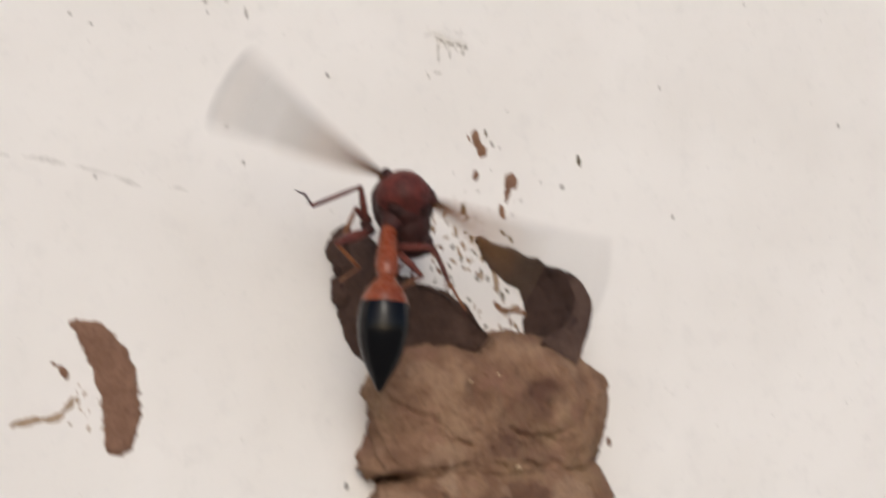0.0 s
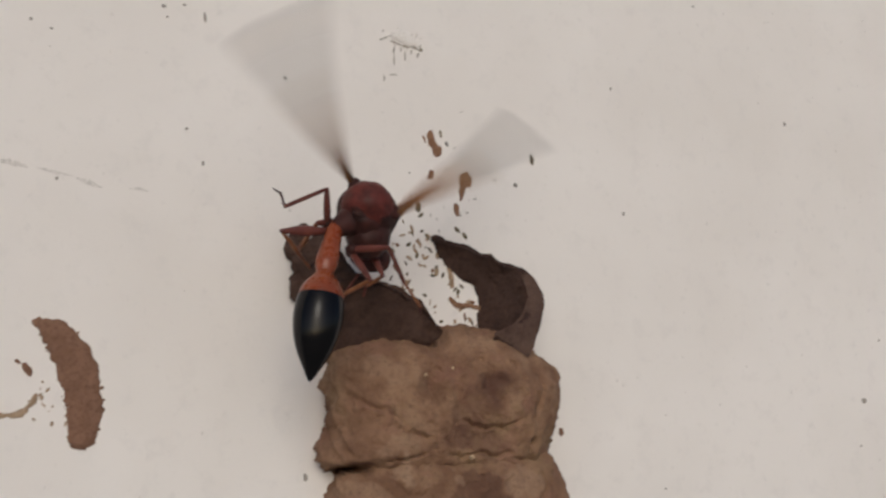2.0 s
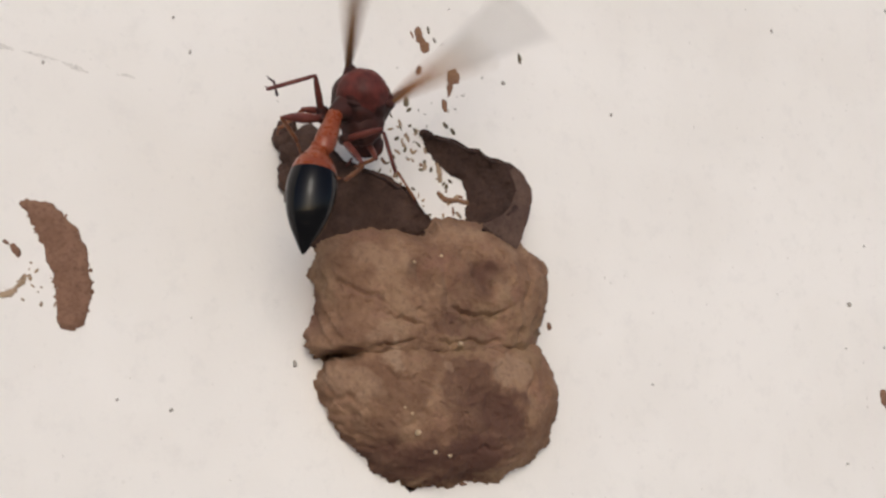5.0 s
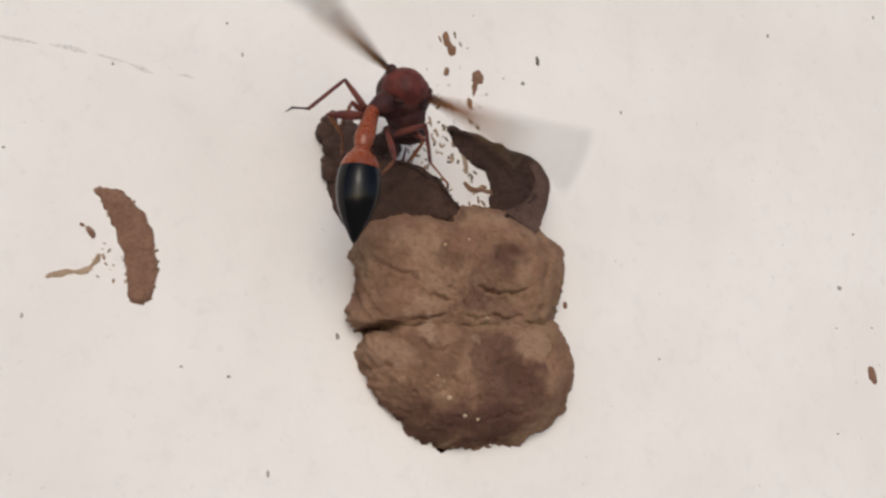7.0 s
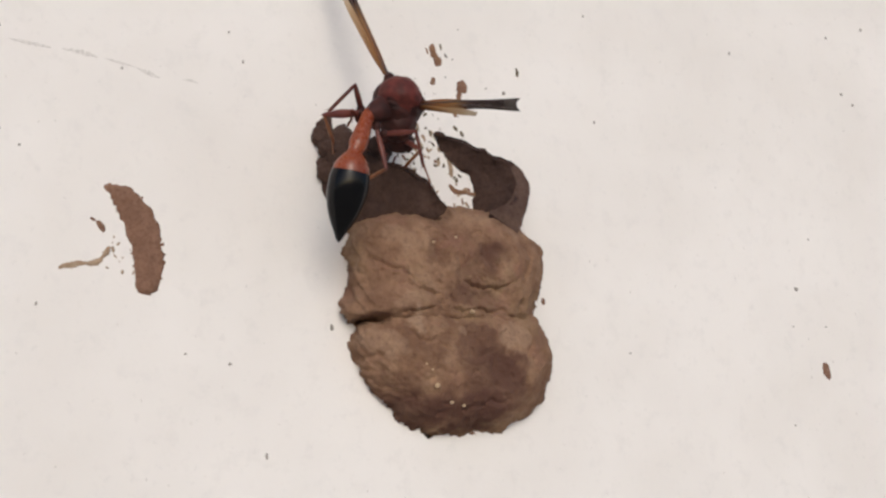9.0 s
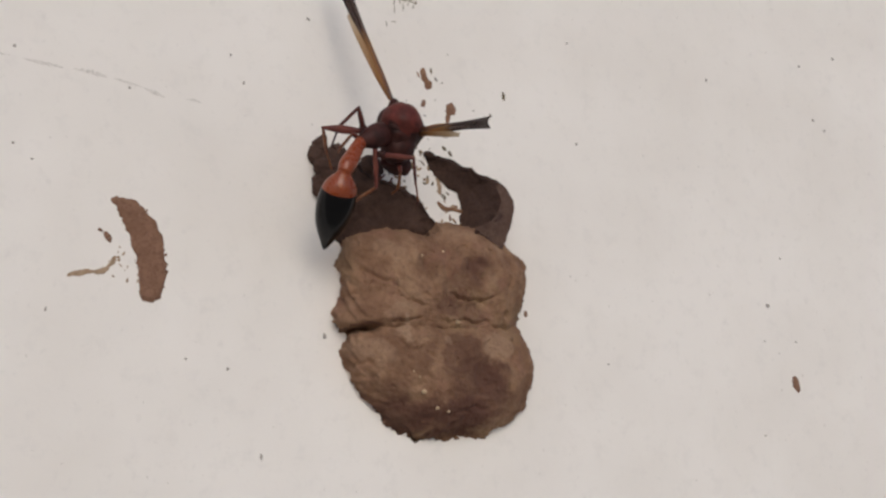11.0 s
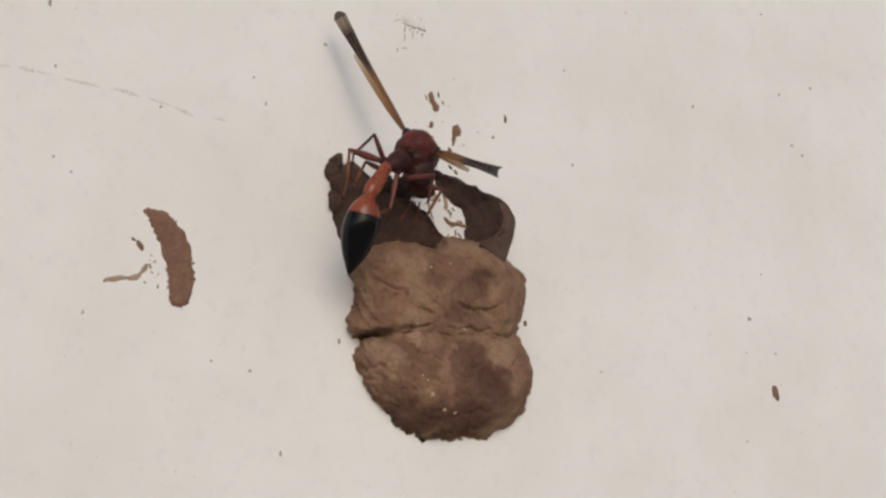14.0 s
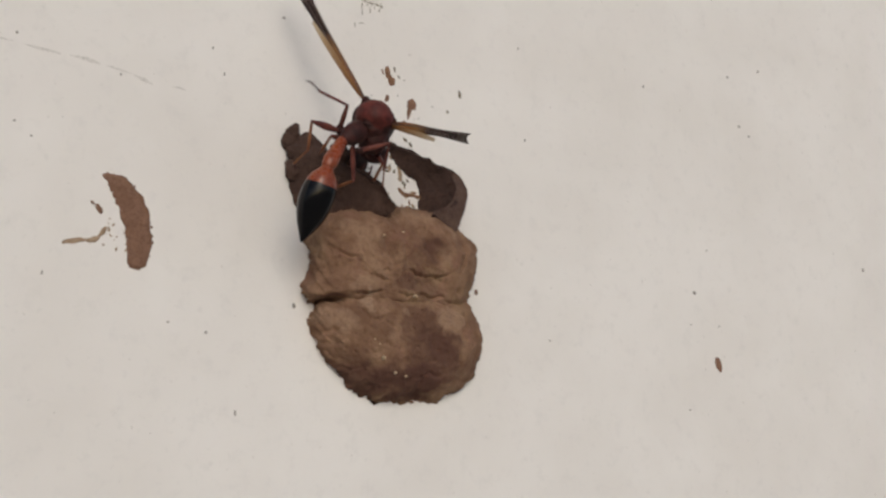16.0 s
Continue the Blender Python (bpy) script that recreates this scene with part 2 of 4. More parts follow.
HINDWING = wing_skin("pale_amber_wing", ((0.02, (0.15, 0.07, 0.03)), (0.2, (0.27, 0.130, 0.048)), (0.5, (0.36, 0.235, 0.125)), (0.62, (0.46, 0.36, 0.24))), 0.8)
VEIN = plain("dark_brown_vein", (0.055, 0.026, 0.016), 0.4)


# ---- building blocks ----
def part(name, verts, faces, material, parent=None, label="", smooth=True):
    """One mesh object from points in millimetres, under a thing or a part."""
    mesh = bpy.data.meshes.new(name)
    mesh.from_pydata((np.asarray(verts, float) * MM).tolist(), [], faces)
    mesh.materials.append(material)
    mesh.polygons.foreach_set("use_smooth", [smooth] * len(mesh.polygons))
    mesh.validate()
    mesh.update()
    ob = new(name, mesh)
    if parent:
        ob.parent = parent
    if label:
        ob["label"] = label
    return ob


def quads(rows, cols, wrap=False):
    """Faces of a grid of points, row by row."""
    faces = []
    for r in range(rows - 1):
        for c in range(cols if wrap else cols - 1):
            k = (c + 1) % cols
            faces.append((r * cols + c, r * cols + k, (r + 1) * cols + k, (r + 1) * cols + c))
    return faces


def rough(p, size, seed=0.0, octaves=4):
    """Fractal noise, about -1 to 1, at lumps of that size in millimetres."""
    return noise.fractal(Vector((p[0] / size + seed, p[1] / size - seed, p[2] / size + 2 * seed)), 0.9, 2.1, octaves)


def spline(points, s):
    """A smooth curve through a few points, s from 0 to 1."""
    points = np.asarray(points, float)
    k = min(int(s * (len(points) - 1)), len(points) - 2)
    u = s * (len(points) - 1) - k
    a, b, c, e = points[max(k - 1, 0)], points[k], points[k + 1], points[min(k + 2, len(points) - 1)]
    return 0.5 * (2 * b + (c - a) * u + (2 * a - 5 * b + 4 * c - e) * u * u + (3 * b - a - 3 * c + e) * u**3)


def lathe(profile, segments=20, flat=1.0, steps=None, bend=0.0):
    """A body of round section along its own x; profile: (x, radius)."""
    steps = steps or 4 * len(profile)
    verts = []
    for i in range(steps + 1):
        x, r = spline(profile, i / steps)
        for j in range(segments):
            a = 2 * math.pi * j / segments
            verts.append((x, r * math.cos(a), r * flat * math.sin(a) + bend * x * x))
    faces = quads(steps + 1, segments, wrap=True)
    faces.append(tuple(range(segments))[::-1])
    faces.append(tuple(range(steps * segments, (steps + 1) * segments)))
    return verts, faces


def aim(a, b, up=(0, -1, 0)):
    """The pose at a, in millimetres, whose x points to b and whose z leans to up."""
    x = (Vector(b) - Vector(a)).normalized()
    z = (Vector(up) - x * x.dot(Vector(up))).normalized()
    y = z.cross(x)
    m = Matrix((x, y, z)).transposed().to_4x4()
    return Matrix.Translation(Vector(a) * MM) @ m


def ball(centre, radii, segments=24, rings=16, lump=0.0, size=1.0, seed=0.0):
    verts, faces = [], []
    for r in range(rings + 1):
        v = math.pi * r / rings
        for c in range(segments):
            u = 2 * math.pi * c / segments
            p = Vector((math.sin(v) * math.cos(u) * radii[0], math.sin(v) * math.sin(u) * radii[1], math.cos(v) * radii[2]))
            p *= 1 + lump * rough(p, size, seed, 3)
            verts.append(Vector(centre) + p)
    return verts, quads(rings + 1, segments, wrap=True)


# ---- the wall and the ground ----
def slab(name, x0, x1, y0, y1, z0, z1, material):
    verts = [(x, y, z) for x in (x0, x1) for y in (y0, y1) for z in (z0, z1)]
    faces = [(0, 1, 3, 2), (4, 6, 7, 5), (0, 4, 5, 1), (2, 3, 7, 6), (0, 2, 6, 4), (1, 5, 7, 3)]
    return part(name, verts, faces, material, smooth=False)


tagged(slab("wall_north", -4000, 4000, 0, 220, -1560, 1500, PLASTER), "white limewashed plaster wall with faint dirt", "wall", kind="structure")
tagged(slab("ground", -60000, 60000, -60000, 60000, -1760, -1550, GROUND), "grey concrete ground below the wall", "ground", kind="structure")


# ---- the mud nest ----
def bell(x, width):
    return math.exp(-(x / width) ** 2)


def groove(x, z, x0, x1, z0, slope, wave, width, seed):
    """How deep in a wavy crack the point lies, 0 to 1."""
    if x < x0 - 1 or x > x1 + 1:
        return 0.0
    line = z0 + slope * (x - x0) + wave * noise.noise(Vector((x * 0.55, seed, 0))) + wave * 0.4 * noise.noise(Vector((x * 1.9, seed, 3)))
    ends = min(1.0, max(0.0, (x - x0 + 0.6) / 1.2)) * min(1.0, max(0.0, (x1 - x + 0.6) / 1.2))
    return ends * bell(z - line, width)


def ridges(x, z, size, seed):
    """Sharp-crested lumps, about 0 to 1."""
    return 1 - min(1.0, 1.6 * abs(noise.noise(Vector((x / size + seed, seed * 2, z / size)))))


def dome(name, centre, half, tall, power, edge, relief, material, parent, label, seed, rings=110, around=340):
    """A lump of mud on the wall: outline a rough superellipse, top shaped by relief(x, z, height)."""
    verts = []
    for r in range(rings + 1):
        rho = (r / rings) ** 0.75
        for c in range(around):
            a = 2 * math.pi * c / around
            ca, sa = math.cos(a), math.sin(a)
            reach = (abs(ca / half[0]) ** power + abs(sa / half[1]) ** power) ** (-1 / power)
            reach *= edge(a)
            x, z = centre[0] + reach * rho * ca, centre[1] + reach * rho * sa
            d = tall * max(0.0, 1 - rho**4.5) ** 0.5
            d = relief(x, z, d)
            p = Vector((x, -d, z))
            rim = min(1.0, max(0.0, d / 1.5))
            ragged = 0.42 * rough(p, 2.2, seed, 5) + 0.65 * (ridges(x, z + d, 1.6, seed) - 0.5) + 0.38 * (ridges(x, z + d, 0.7, seed + 3) - 0.5)
            p += Vector((ca, 0, sa)) * (1.25 * ragged * rho**5)
            lumps = 0.24 * (ridges(x, z + 0.6 * d, 5.5, seed + 4) - 0.5) + 0.12 * (ridges(x + 0.3 * z, z + 0.6 * d, 1.9, seed + 5) - 0.5) + 0.30 * rough((x, d, z), 3.4, seed + 6, 5)
            p.y -= rim * (lumps + 0.13 * rough((x, d, z), 0.8, seed + 8, 4) - 0.45 * max(0.0, rough((x, d, z), 1.1, seed + 12, 4) - 0.38))
            p.y = min(p.y, -0.02) if r < rings else 0.35
            verts.append(p)
    faces = quads(rings + 1, around, wrap=True)
    return part(name, verts, [f[::-1] for f in faces], material, parent, label)


def outline(radii, a):
    """The reach of a lump at an angle, smooth through evenly spread radii that start at the right."""
    loop = [(v,) for v in radii + radii[:1]]
    return spline(loop, (a / (2 * math.pi)) % 1.0)[0]


def upper_edge(a):
    return 1 + 0.03 * math.sin(2 * a + 0.6) + 0.02 * math.sin(5 * a + 1) + 0.012 * math.sin(9 * a) + 0.11 * bell(a - 3.57, 0.13) - 0.145 * bell(a - 2.10, 0.42)


def seam(x, z):
    """The seam between the cells: its end gapes open, the rest is smeared over."""
    return 7.0 * groove(x, z, -11.2, -8.3, -0.75, 0.16, 0.35, 0.30, 13.0) + 0.5 * groove(x, z, -7.2, -3.2, 0.1, 0.24, 0.5, 0.15, 15.0)


def upper_relief(x, z, d):
    # the mound round the plugged hole, its dip and the plug
    rr = math.hypot((x - 4.0) / 1.05, z - 8.0)
    d += 0.4 / (1 + math.exp(3.2 * (math.hypot((x - 4.0) / 4.0, (z - 8.3) / 4.1) - 1) * 4)) - 0.55 * bell(rr + 0.5 * noise.noise(Vector((x * 0.9, 4.0, z * 0.9))), 1.5) + 0.35 * bell(math.hypot(x - 4.5, (z - 7.6) / 1.2), 0.6)
    d -= 0.4 * bell(math.hypot((x - 3.3) / 0.6, z - 8.4), 0.9) + 0.45 * bell(math.hypot((x - 5.1) / 1.3, z - 6.7), 0.55)
    # creases below the mound and over the seam
    d -= 0.54 * groove(x, z, 0.9, 5.2, 4.15, -0.10, 0.5, 0.20, 1.0) + 0.48 * groove(x, z, 4.8, 7.0, 3.8, 0.42, 0.3, 0.18, 1.6) + 0.4 * bell(math.hypot((x - 4.5) / 2.4, z - 3.3), 0.8)
    d -= 0.42 * groove(x, z, -0.5, 5.8, 1.0, 0.06, 0.7, 0.22, 2.0) + 0.36 * groove(x, z, 5.6, 8.6, 1.4, -0.35, 0.6, 0.18, 2.7)
    d -= 0.45 * groove(x, z, -10.4, -6.9, 6.2, -0.30, 0.5, 0.18, 3.0) + 0.30 * groove(x, z, -7.1, -4.9, 5.1, -0.75, 0.4, 0.20, 3.5)
    d -= 0.48 * groove(x, z, -6.6, -2.6, 3.5, -0.20, 0.6, 0.20, 4.0)
    d -= 0.36 * groove(x, z, -12.8, -10.6, 2.5, 0.05, 0.9, 0.25, 12.0) + 0.5 * bell(math.hypot(x + 11.6, z - 3.2), 0.35)
    d -= seam(x, z)
    d -= 0.7 * bell(z - 2.6 + 0.06 * x, 1.6) * (0.6 + 0.4 * math.sin(0.5 * x + 0.5))
    # folds that run down beside the mound
    d -= 0.35 * bell(x + 2.6 + 0.35 * (z - 7), 0.45) * bell(z - 7.2, 2.0) + 0.35 * bell(x - 0.2 + 0.3 * (z - 6), 0.5) * bell(z - 6.4, 1.8)
    d += 0.5 * bell(math.hypot(x + 1.2, (z - 8) / 2), 1.0) + 0.3 * bell(math.hypot(x + 4.5, z - 8.1), 0.7) + 0.7 * bell(math.hypot(x + 7.5, (z - 0.9) / 0.5), 3.6)
    d -= 0.5 * bell(math.hypot(x - 8.6, z - 2.6), 0.5) + 0.5 * bell(math.hypot(x - 8.4, z - 0.9), 0.4) + 0.4 * bell(x - 9.2 - 0.4 * math.sin(z), 0.25) * bell(z - 6.5, 2.0)
    return d


LOWER_REACH = [12.9, 12.9, 11.5, 9.4, 8.2, 8.6, 10.2, 13.0, 12.0, 9.4, 8.9, 7.8, 7.4, 7.3, 9.3, 11.7]


def lower_edge(a):
    return outline(LOWER_REACH, a) * (1 + 0.012 * math.sin(13 * a) + 0.008 * math.sin(23 * a + 1))


def lower_relief(x, z, d):
    d -= seam(x, z)
    d -= 0.36 * groove(x, z, -0.5, 6.5, 1.2, 0.02, 0.6, 0.22, 14.0)
    d -= 0.54 * groove(x, z, -11.4, -8.2, -5.2, 0.30, 0.5, 0.30, 5.0)
    d -= 0.24 * groove(x, z, -6.6, -1.0, -1.9, -0.28, 0.8, 0.25, 6.0)
    d -= 0.33 * groove(x, z, -8.6, -5.0, -10.4, 0.1, 0.8, 0.25, 7.0) + 0.30 * groove(x, z, 0.8, 7.5, -10.2, 0.22, 0.9, 0.28, 9.0)
    d -= 0.5 * bell(x - 9.9 - 0.25 * (z + 2.5) - 0.2 * math.sin(2.4 * z), 0.22) * bell(z + 2.4, 1.6)
    # damp plates pressed on, with low steps at their edges
    d += 0.28 / (1 + math.exp(9 * (math.hypot((x - 2.1) / 2.9, (z + 2.7) / 2.6) - 1))) + 0.3 / (1 + math.exp(8 * (math.hypot((x - 3.2) / 5.4, (z + 9.0) / 3.4) - 1)))
    d += 0.5 * bell(math.hypot(x + 5, z + 3), 3.5) - 0.8 * bell(math.hypot(x - 6.0, z + 5.6), 2.6) + 0.3 * bell(math.hypot(x + 5.1, (z + 0.5) / 1.3), 0.8)
    d -= 0.07 * max(0, -z - 4) ** 1.5
    return d


def shell(name, base, rim, bulge, thick, material, parent, label, seed, along=110, up=36, lumps=0.40):
    """A thin curved wall of mud that stands on base and ends in rim; points are (x, z, d)."""
    verts = []
    for side in (0, 1):
        for i in range(along + 1):
            s = i / along
            b, t = spline(base, s), spline(rim, s)
            foot, top = Vector((b[0], -b[2], b[1])), Vector((t[0], -t[2], t[1]))
            ahead = spline(base, min(1, s + 0.02)) - spline(base, max(0, s - 0.02))
            out = Vector((ahead[1], 0, -ahead[0])).normalized()
            for j in range(up + 1):
                v = j / up
                p = foot.lerp(top, v) + out * bulge * math.sin(math.pi * v) + Vector((0, -1, 0)) * abs(bulge) * 0.4 * math.sin(math.pi * v)
                w = thick * (1 - 0.45 * v) * (0.35 + 0.65 * min(1, 8 * s, 8 * (1 - s)))
                p += out * (w / 2 if side else -w / 2)
                p += Vector((rough(p, 2.2, seed, 5), rough(p, 2.2, seed + 3, 5), rough(p, 2.2, seed + 6, 5))) * lumps
                p.z += 0.22 * v * rough((s * 30, 0, 0), 2.0, seed + 9, 3)
                p.y = min(p.y, 0.25)
                verts.append(p)
    size = (along + 1) * (up + 1)
    inner = quads(along + 1, up + 1)
    faces = [f[::-1] for f in inner] + [tuple(i + size for i in f) for f in inner]
    loop = [i * (up + 1) for i in range(along + 1)]
    loop += [along * (up + 1) + j for j in range(1, up + 1)]
    loop += [i * (up + 1) + up for i in range(along - 1, -1, -1)]
    loop += [j for j in range(up - 1, 0, -1)]
    for k, a in enumerate(loop):
        b = loop[(k + 1) % len(loop)]
        faces.append((a, b, b + size, a + size))
    return part(name, verts, faces, material, parent, label)


nest = tagged(new("mud_nest"), "tan dried mud wasp nest with damp dark rim", "wasp nest")
dome("upper_cell", (0.3, 6.0), (12.3, 7.9), 5.6, 3.0, upper_edge, upper_relief, NEST, nest, "dry tan mud cell with a plugged hole", 3.0)
dome("lower_cell", (1.5, -5.2), (1.0, 1.0), 5.1, 2.0, lower_edge, lower_relief, NEST, nest, "dry tan mud cell with damp patches and shade painted along the bottom", 11.0)
for gx, gz, gr in ((-2.5, -7.7, 0.36), (-0.7, -9.5, 0.26), (-3.9, -5.3, 0.2), (-3.1, -5.9, 0.16), (1.6, 0.9, 0.3), (0.8, -9.8, 0.2), (-0.6, 9.4, 0.24), (-3.4, 8.6, 0.2)):
    part("sand_grain", *ball((gx, -(5.0 if gz < 0 else 5.5), gz), (gr * 0.8, gr * 1.3, gr * 0.8), 10, 7, 0.25, 0.4, gx), CHALK, nest, "pale sand grain set in the mud")
shell("cell_wall", [(-0.7, 23.1, 0), (1.3, 20.7, 0), (3.9, 19.4, 0), (4.7, 18.2, 0), (4.8, 16.4, 0), (4.9, 14.2, 0), (4.4, 11.8, 0)],
      [(-0.8, 23.4, 0.9), (2.5, 22.5, 1.5), (6.0, 21.3, 2.1), (8.7, 20.1, 2.7), (9.1, 17.6, 3.6), (7.8, 14.9, 4.2), (4.3, 12.9, 4.5)], -0.6, 0.9, WET_SHADED, nest, "freshly built dark damp mud wall", 21.0)
shell("cell_wall", [(-4.5, 11.5, 0), (-10.6, 9.8, 0), (-13.5, 12.6, 0), (-14.9, 16.6, 0), (-14.5, 20.4, 0), (-13.0, 22.4, 0)],
      [(-1.6, 13.0, 4.8), (-3.4, 15.4, 5.0), (-6.9, 17.0, 5.0), (-9.9, 17.9, 4.6), (-11.6, 20.0, 3.0), (-11.4, 21.6, 1.0)], -0.8, 1.2, WET, nest, "freshly built dark damp mud wall", 33.0)
shell("cell_lip", [(8.5, 20.0, 2.8), (9.0, 17.6, 3.6), (7.8, 14.9, 4.2), (4.4, 13.1, 4.5)],
      [(8.9, 20.2, 2.7), (10.0, 17.8, 3.5), (9.7, 14.9, 4.1), (8.2, 11.3, 4.3)], -0.3, 0.9, RIM, nest, "lip of the mud wall, painted lighter where light falls", 52.0, 60, 16, 0.22)
for at, radii in (((-0.4, -0.4, 23.45), (0.6, 0.5, 0.4)), ((-15.2, -0.5, 22.2), (0.9, 1.0, 1.2)), ((-15.6, -0.4, 20.8), (1.1, 1.0, 1.2)), ((-14.6, -0.5, 19.6), (1.4, 1.3, 1.4)), ((-14.4, -0.4, 17.2), (1.5, 1.2, 1.9)), ((-13.4, -0.9, 19.4), (2.2, 1.5, 2.4))):
    part("mud_lump", *ball(at, radii, 48, 32, 0.30, 1.1, 33.0 + at[0]), WET, nest)

pellets = []
for size, seed in (((1.7, 1.3, 1.6), 61.0), ((1.6, 1.3, 2.0), 64.0)):
    pellets.append(tagged(part("mud_pellet", *ball((0, 0, 0), size, 40, 28, 0.24, 1.2, seed), WET), "fresh dark mud pellet that the wasp presses onto the rim", "mud pellet", "mud pellets"))


# ---- the wasp ----
def limb(name, joint_radii, length, material, parent):
    a, b, c = joint_radii
    v, f = lathe([(0, a * 0.6), (length * 0.08, a), (length * 0.5, b), (length * 0.92, c), (length, c * 0.6)], 10, 0.85, 14)
    return part(name, v, f, material, parent)


def wing_blade(length, widths, fold, slant, blunt=0.0, steps=36, across=6):
    """A wing folded lengthwise along its own x, thin, with an oblique tip."""
    verts = []
    for face in (1, -1):
        for i in range(steps + 1):
            s = i / steps
            w = spline(widths, s)[0]
            for j in range(across + 1):
                u = 2 * j / across - 1
                z = fold * (1 - abs(u)) * math.sin(math.pi * min(1, s * 1.1)) + 0.05 * math.sin(7 * s + 3 * u)
                verts.append((length * s + (slant * w * u - blunt * w * u * u) * s**6, w * u * 0.5 - 0.25 * s * s, z + face * 0.015))
    size = (steps + 1) * (across + 1)
    top = quads(steps + 1, across + 1)
    faces = top + [tuple(i + size for i in f[::-1]) for f in top]
    n = across + 1
    for i in range(steps):
        for e in (0, across):
            a, b = i * n + e, (i + 1) * n + e
            faces.append((a, b, b + size, a + size))
    return verts, faces


def vein(length, start, end, side, radius):
    verts, faces = [], []
    for i in range(21):
        s = start + (end - start) * i / 20
        y = side * (0.14 + 0.30 * s)
        z = 0.22 * math.sin(math.pi * min(1, s * 1.1)) + 0.05
        r = radius * (1 - 0.6 * i / 20)
        for j in range(6):
            a = math.pi * j / 3
            verts.append((length * s, y - 0.25 * s * s + r * math.cos(a), z + r * math.sin(a)))
    return verts, quads(21, 6, wrap=True)


def build_wing(parent, side):
    """A forewing, which carries its veins and the shorter hindwing on one side."""
    if side > 0:
        v, f = wing_blade(19.4, [(0.45,), (0.78,), (0.9,), (0.97,), (1.05,), (1.25,), (1.55,), (1.75,)], 0.3, 0.0, 0.45)
    else:
        v, f = wing_blade(19.4, [(0.9,), (1.25,), (1.3,), (1.1,), (0.95,), (0.95,), (1.1,), (1.3,)], 0.3, -0.2, -0.5)
    fore = part("wing", v, f, PALE_TIP if side > 0 else WING, parent, "narrow folded amber wing with a smoky dark end" + (" and a pale tip" if side > 0 else ""))
    for start, end, edge, radius in ((0.0, 0.97, -side, 0.11), (0.0, 0.78, 0.3 * side, 0.06), (0.5, 0.98, 0.7 * side, 0.05)):
        v, f = vein(19.4, start, end, edge, radius)
        part("vein", v, f, VEIN, fore)
    v, f = wing_blade(12.4, [(0.3,), (0.6,), (0.7,), (0.7,), (0.65,), (0.4,)], 0.2, -0.4 * side)
    hind = part("hindwing", v, f, HINDWING, fore, "short pale amber hindwing")
    hind.matrix_basis = pose(0.4 * MM, 0.2 * side * MM, 0.15 * MM, 0, 0, 3.2 * side)
    return fore


wasp = tagged(new("potter_wasp"), "dark red and orange potter wasp with a black abdomen tip", "wasp")

verts, faces = ball((0, 0, 0), (2.75, 2.95, 2.75), 56, 40, 0.09, 1.6, 5.0)
shaped = []
for p in verts:
    q = Vector(p)
    crease = 0.22 * bell(q.z - 0.6 - 0.25 * q.x, 0.22) + 0.16 * bell(q.z + 1.3 + 0.1 * q.x, 0.25) + 0.10 * bell(q.x + 0.4, 0.16) * (q.z > -1.3)
    q *= 1 - crease * (0.28 if q.y < 0 else 0.0)
    q.z -= 0.35 * max(0, -q.z) * 0.35
    q += Vector((0.35, 0, 0.05)) * max(0.0, q.x - 1.2) * bell(q.z - 0.5, 1.0) + Vector((-0.12, 0, 0.22)) * max(0.0, q.z - 1.6)
    shaped.append(q)
thorax = part("thorax", shaped, faces, DUSKY, wasp, "finely pitted blackish red thorax")
part("back_shield", *ball((-0.2, -0.8, 0.35), (2.5, 2.45, 2.42), 48, 32, 0.05, 1.0, 6.0), THORAX, wasp, "domed dark red shield of the thorax")
for at, size in (((-1.75, -0.7, 2.1), (0.65, 0.6, 0.8)), ((1.95, -1.6, 0.0), (0.95, 0.6, 0.5))):
    part("wing_cap", *ball(at, size, 16, 10, 0.08, 0.6, 2.0), SOOT, wasp, "blackish cap over the wing root")
part("breast", *ball((0.7, 0.3, -1.9), (2.1, 2.2, 2.3), 32, 20, 0.09, 0.9, 7.0), DUSKY, wasp, "blackish red underside of the thorax")
propodeum = part("propodeum", *lathe([(-0.5, 1.3), (0.6, 1.5), (1.8, 1.35), (2.7, 1.05), (3.4, 0.8), (3.9, 0.6)], 28, 0.9), DUSKY, wasp, "blackish red rear of the thorax, narrowing to the waist")
part("scutellum", *ball((-1.0, -2.2, -1.3), (0.8, 0.4, 0.35), 20, 12, 0.08, 0.9, 7.0), DUSKY, wasp)
part("head", *ball((1.9, 2.6, -3.0), (1.9, 1.5, 1.5), 28, 18, 0.05, 1.2, 9.0), DUSKY, wasp, "blackish red head bent to the mud")
for ex in (0.4, 3.4):
    part("eye", *ball((ex, 2.5, -3.1), (0.5, 0.8, 1.0), 16, 12), SOOT, wasp, "dark bean-shaped eye")
for ax, az in ((0.9, -6.6), (2.9, -6.4)):
    feeler = part("antenna", *lathe([(0, 0.12), (1.2, 0.14), (2.4, 0.2), (3.4, 0.22), (3.7, 0.1)], 8), RED, wasp)
    feeler.matrix_basis = aim((1.9 + (ax - 1.9) * 0.5, 3.6, -4.6), (ax, 6.0, az))

petiole = part("petiole", *lathe([(-0.6, 0.55), (0.3, 0.74), (1.6, 0.84), (3.0, 0.98), (4.0, 1.02), (4.6, 0.88), (5.1, 0.68)], 22, 0.95), ORANGE, wasp, "slender orange waist segment")
part("waist", *ball((-0.15, 0, -0.1), (0.75, 0.6, 0.6), 18, 12, 0.1, 0.6, 3.0), DUSKY, petiole, "blackish knot where the waist begins")
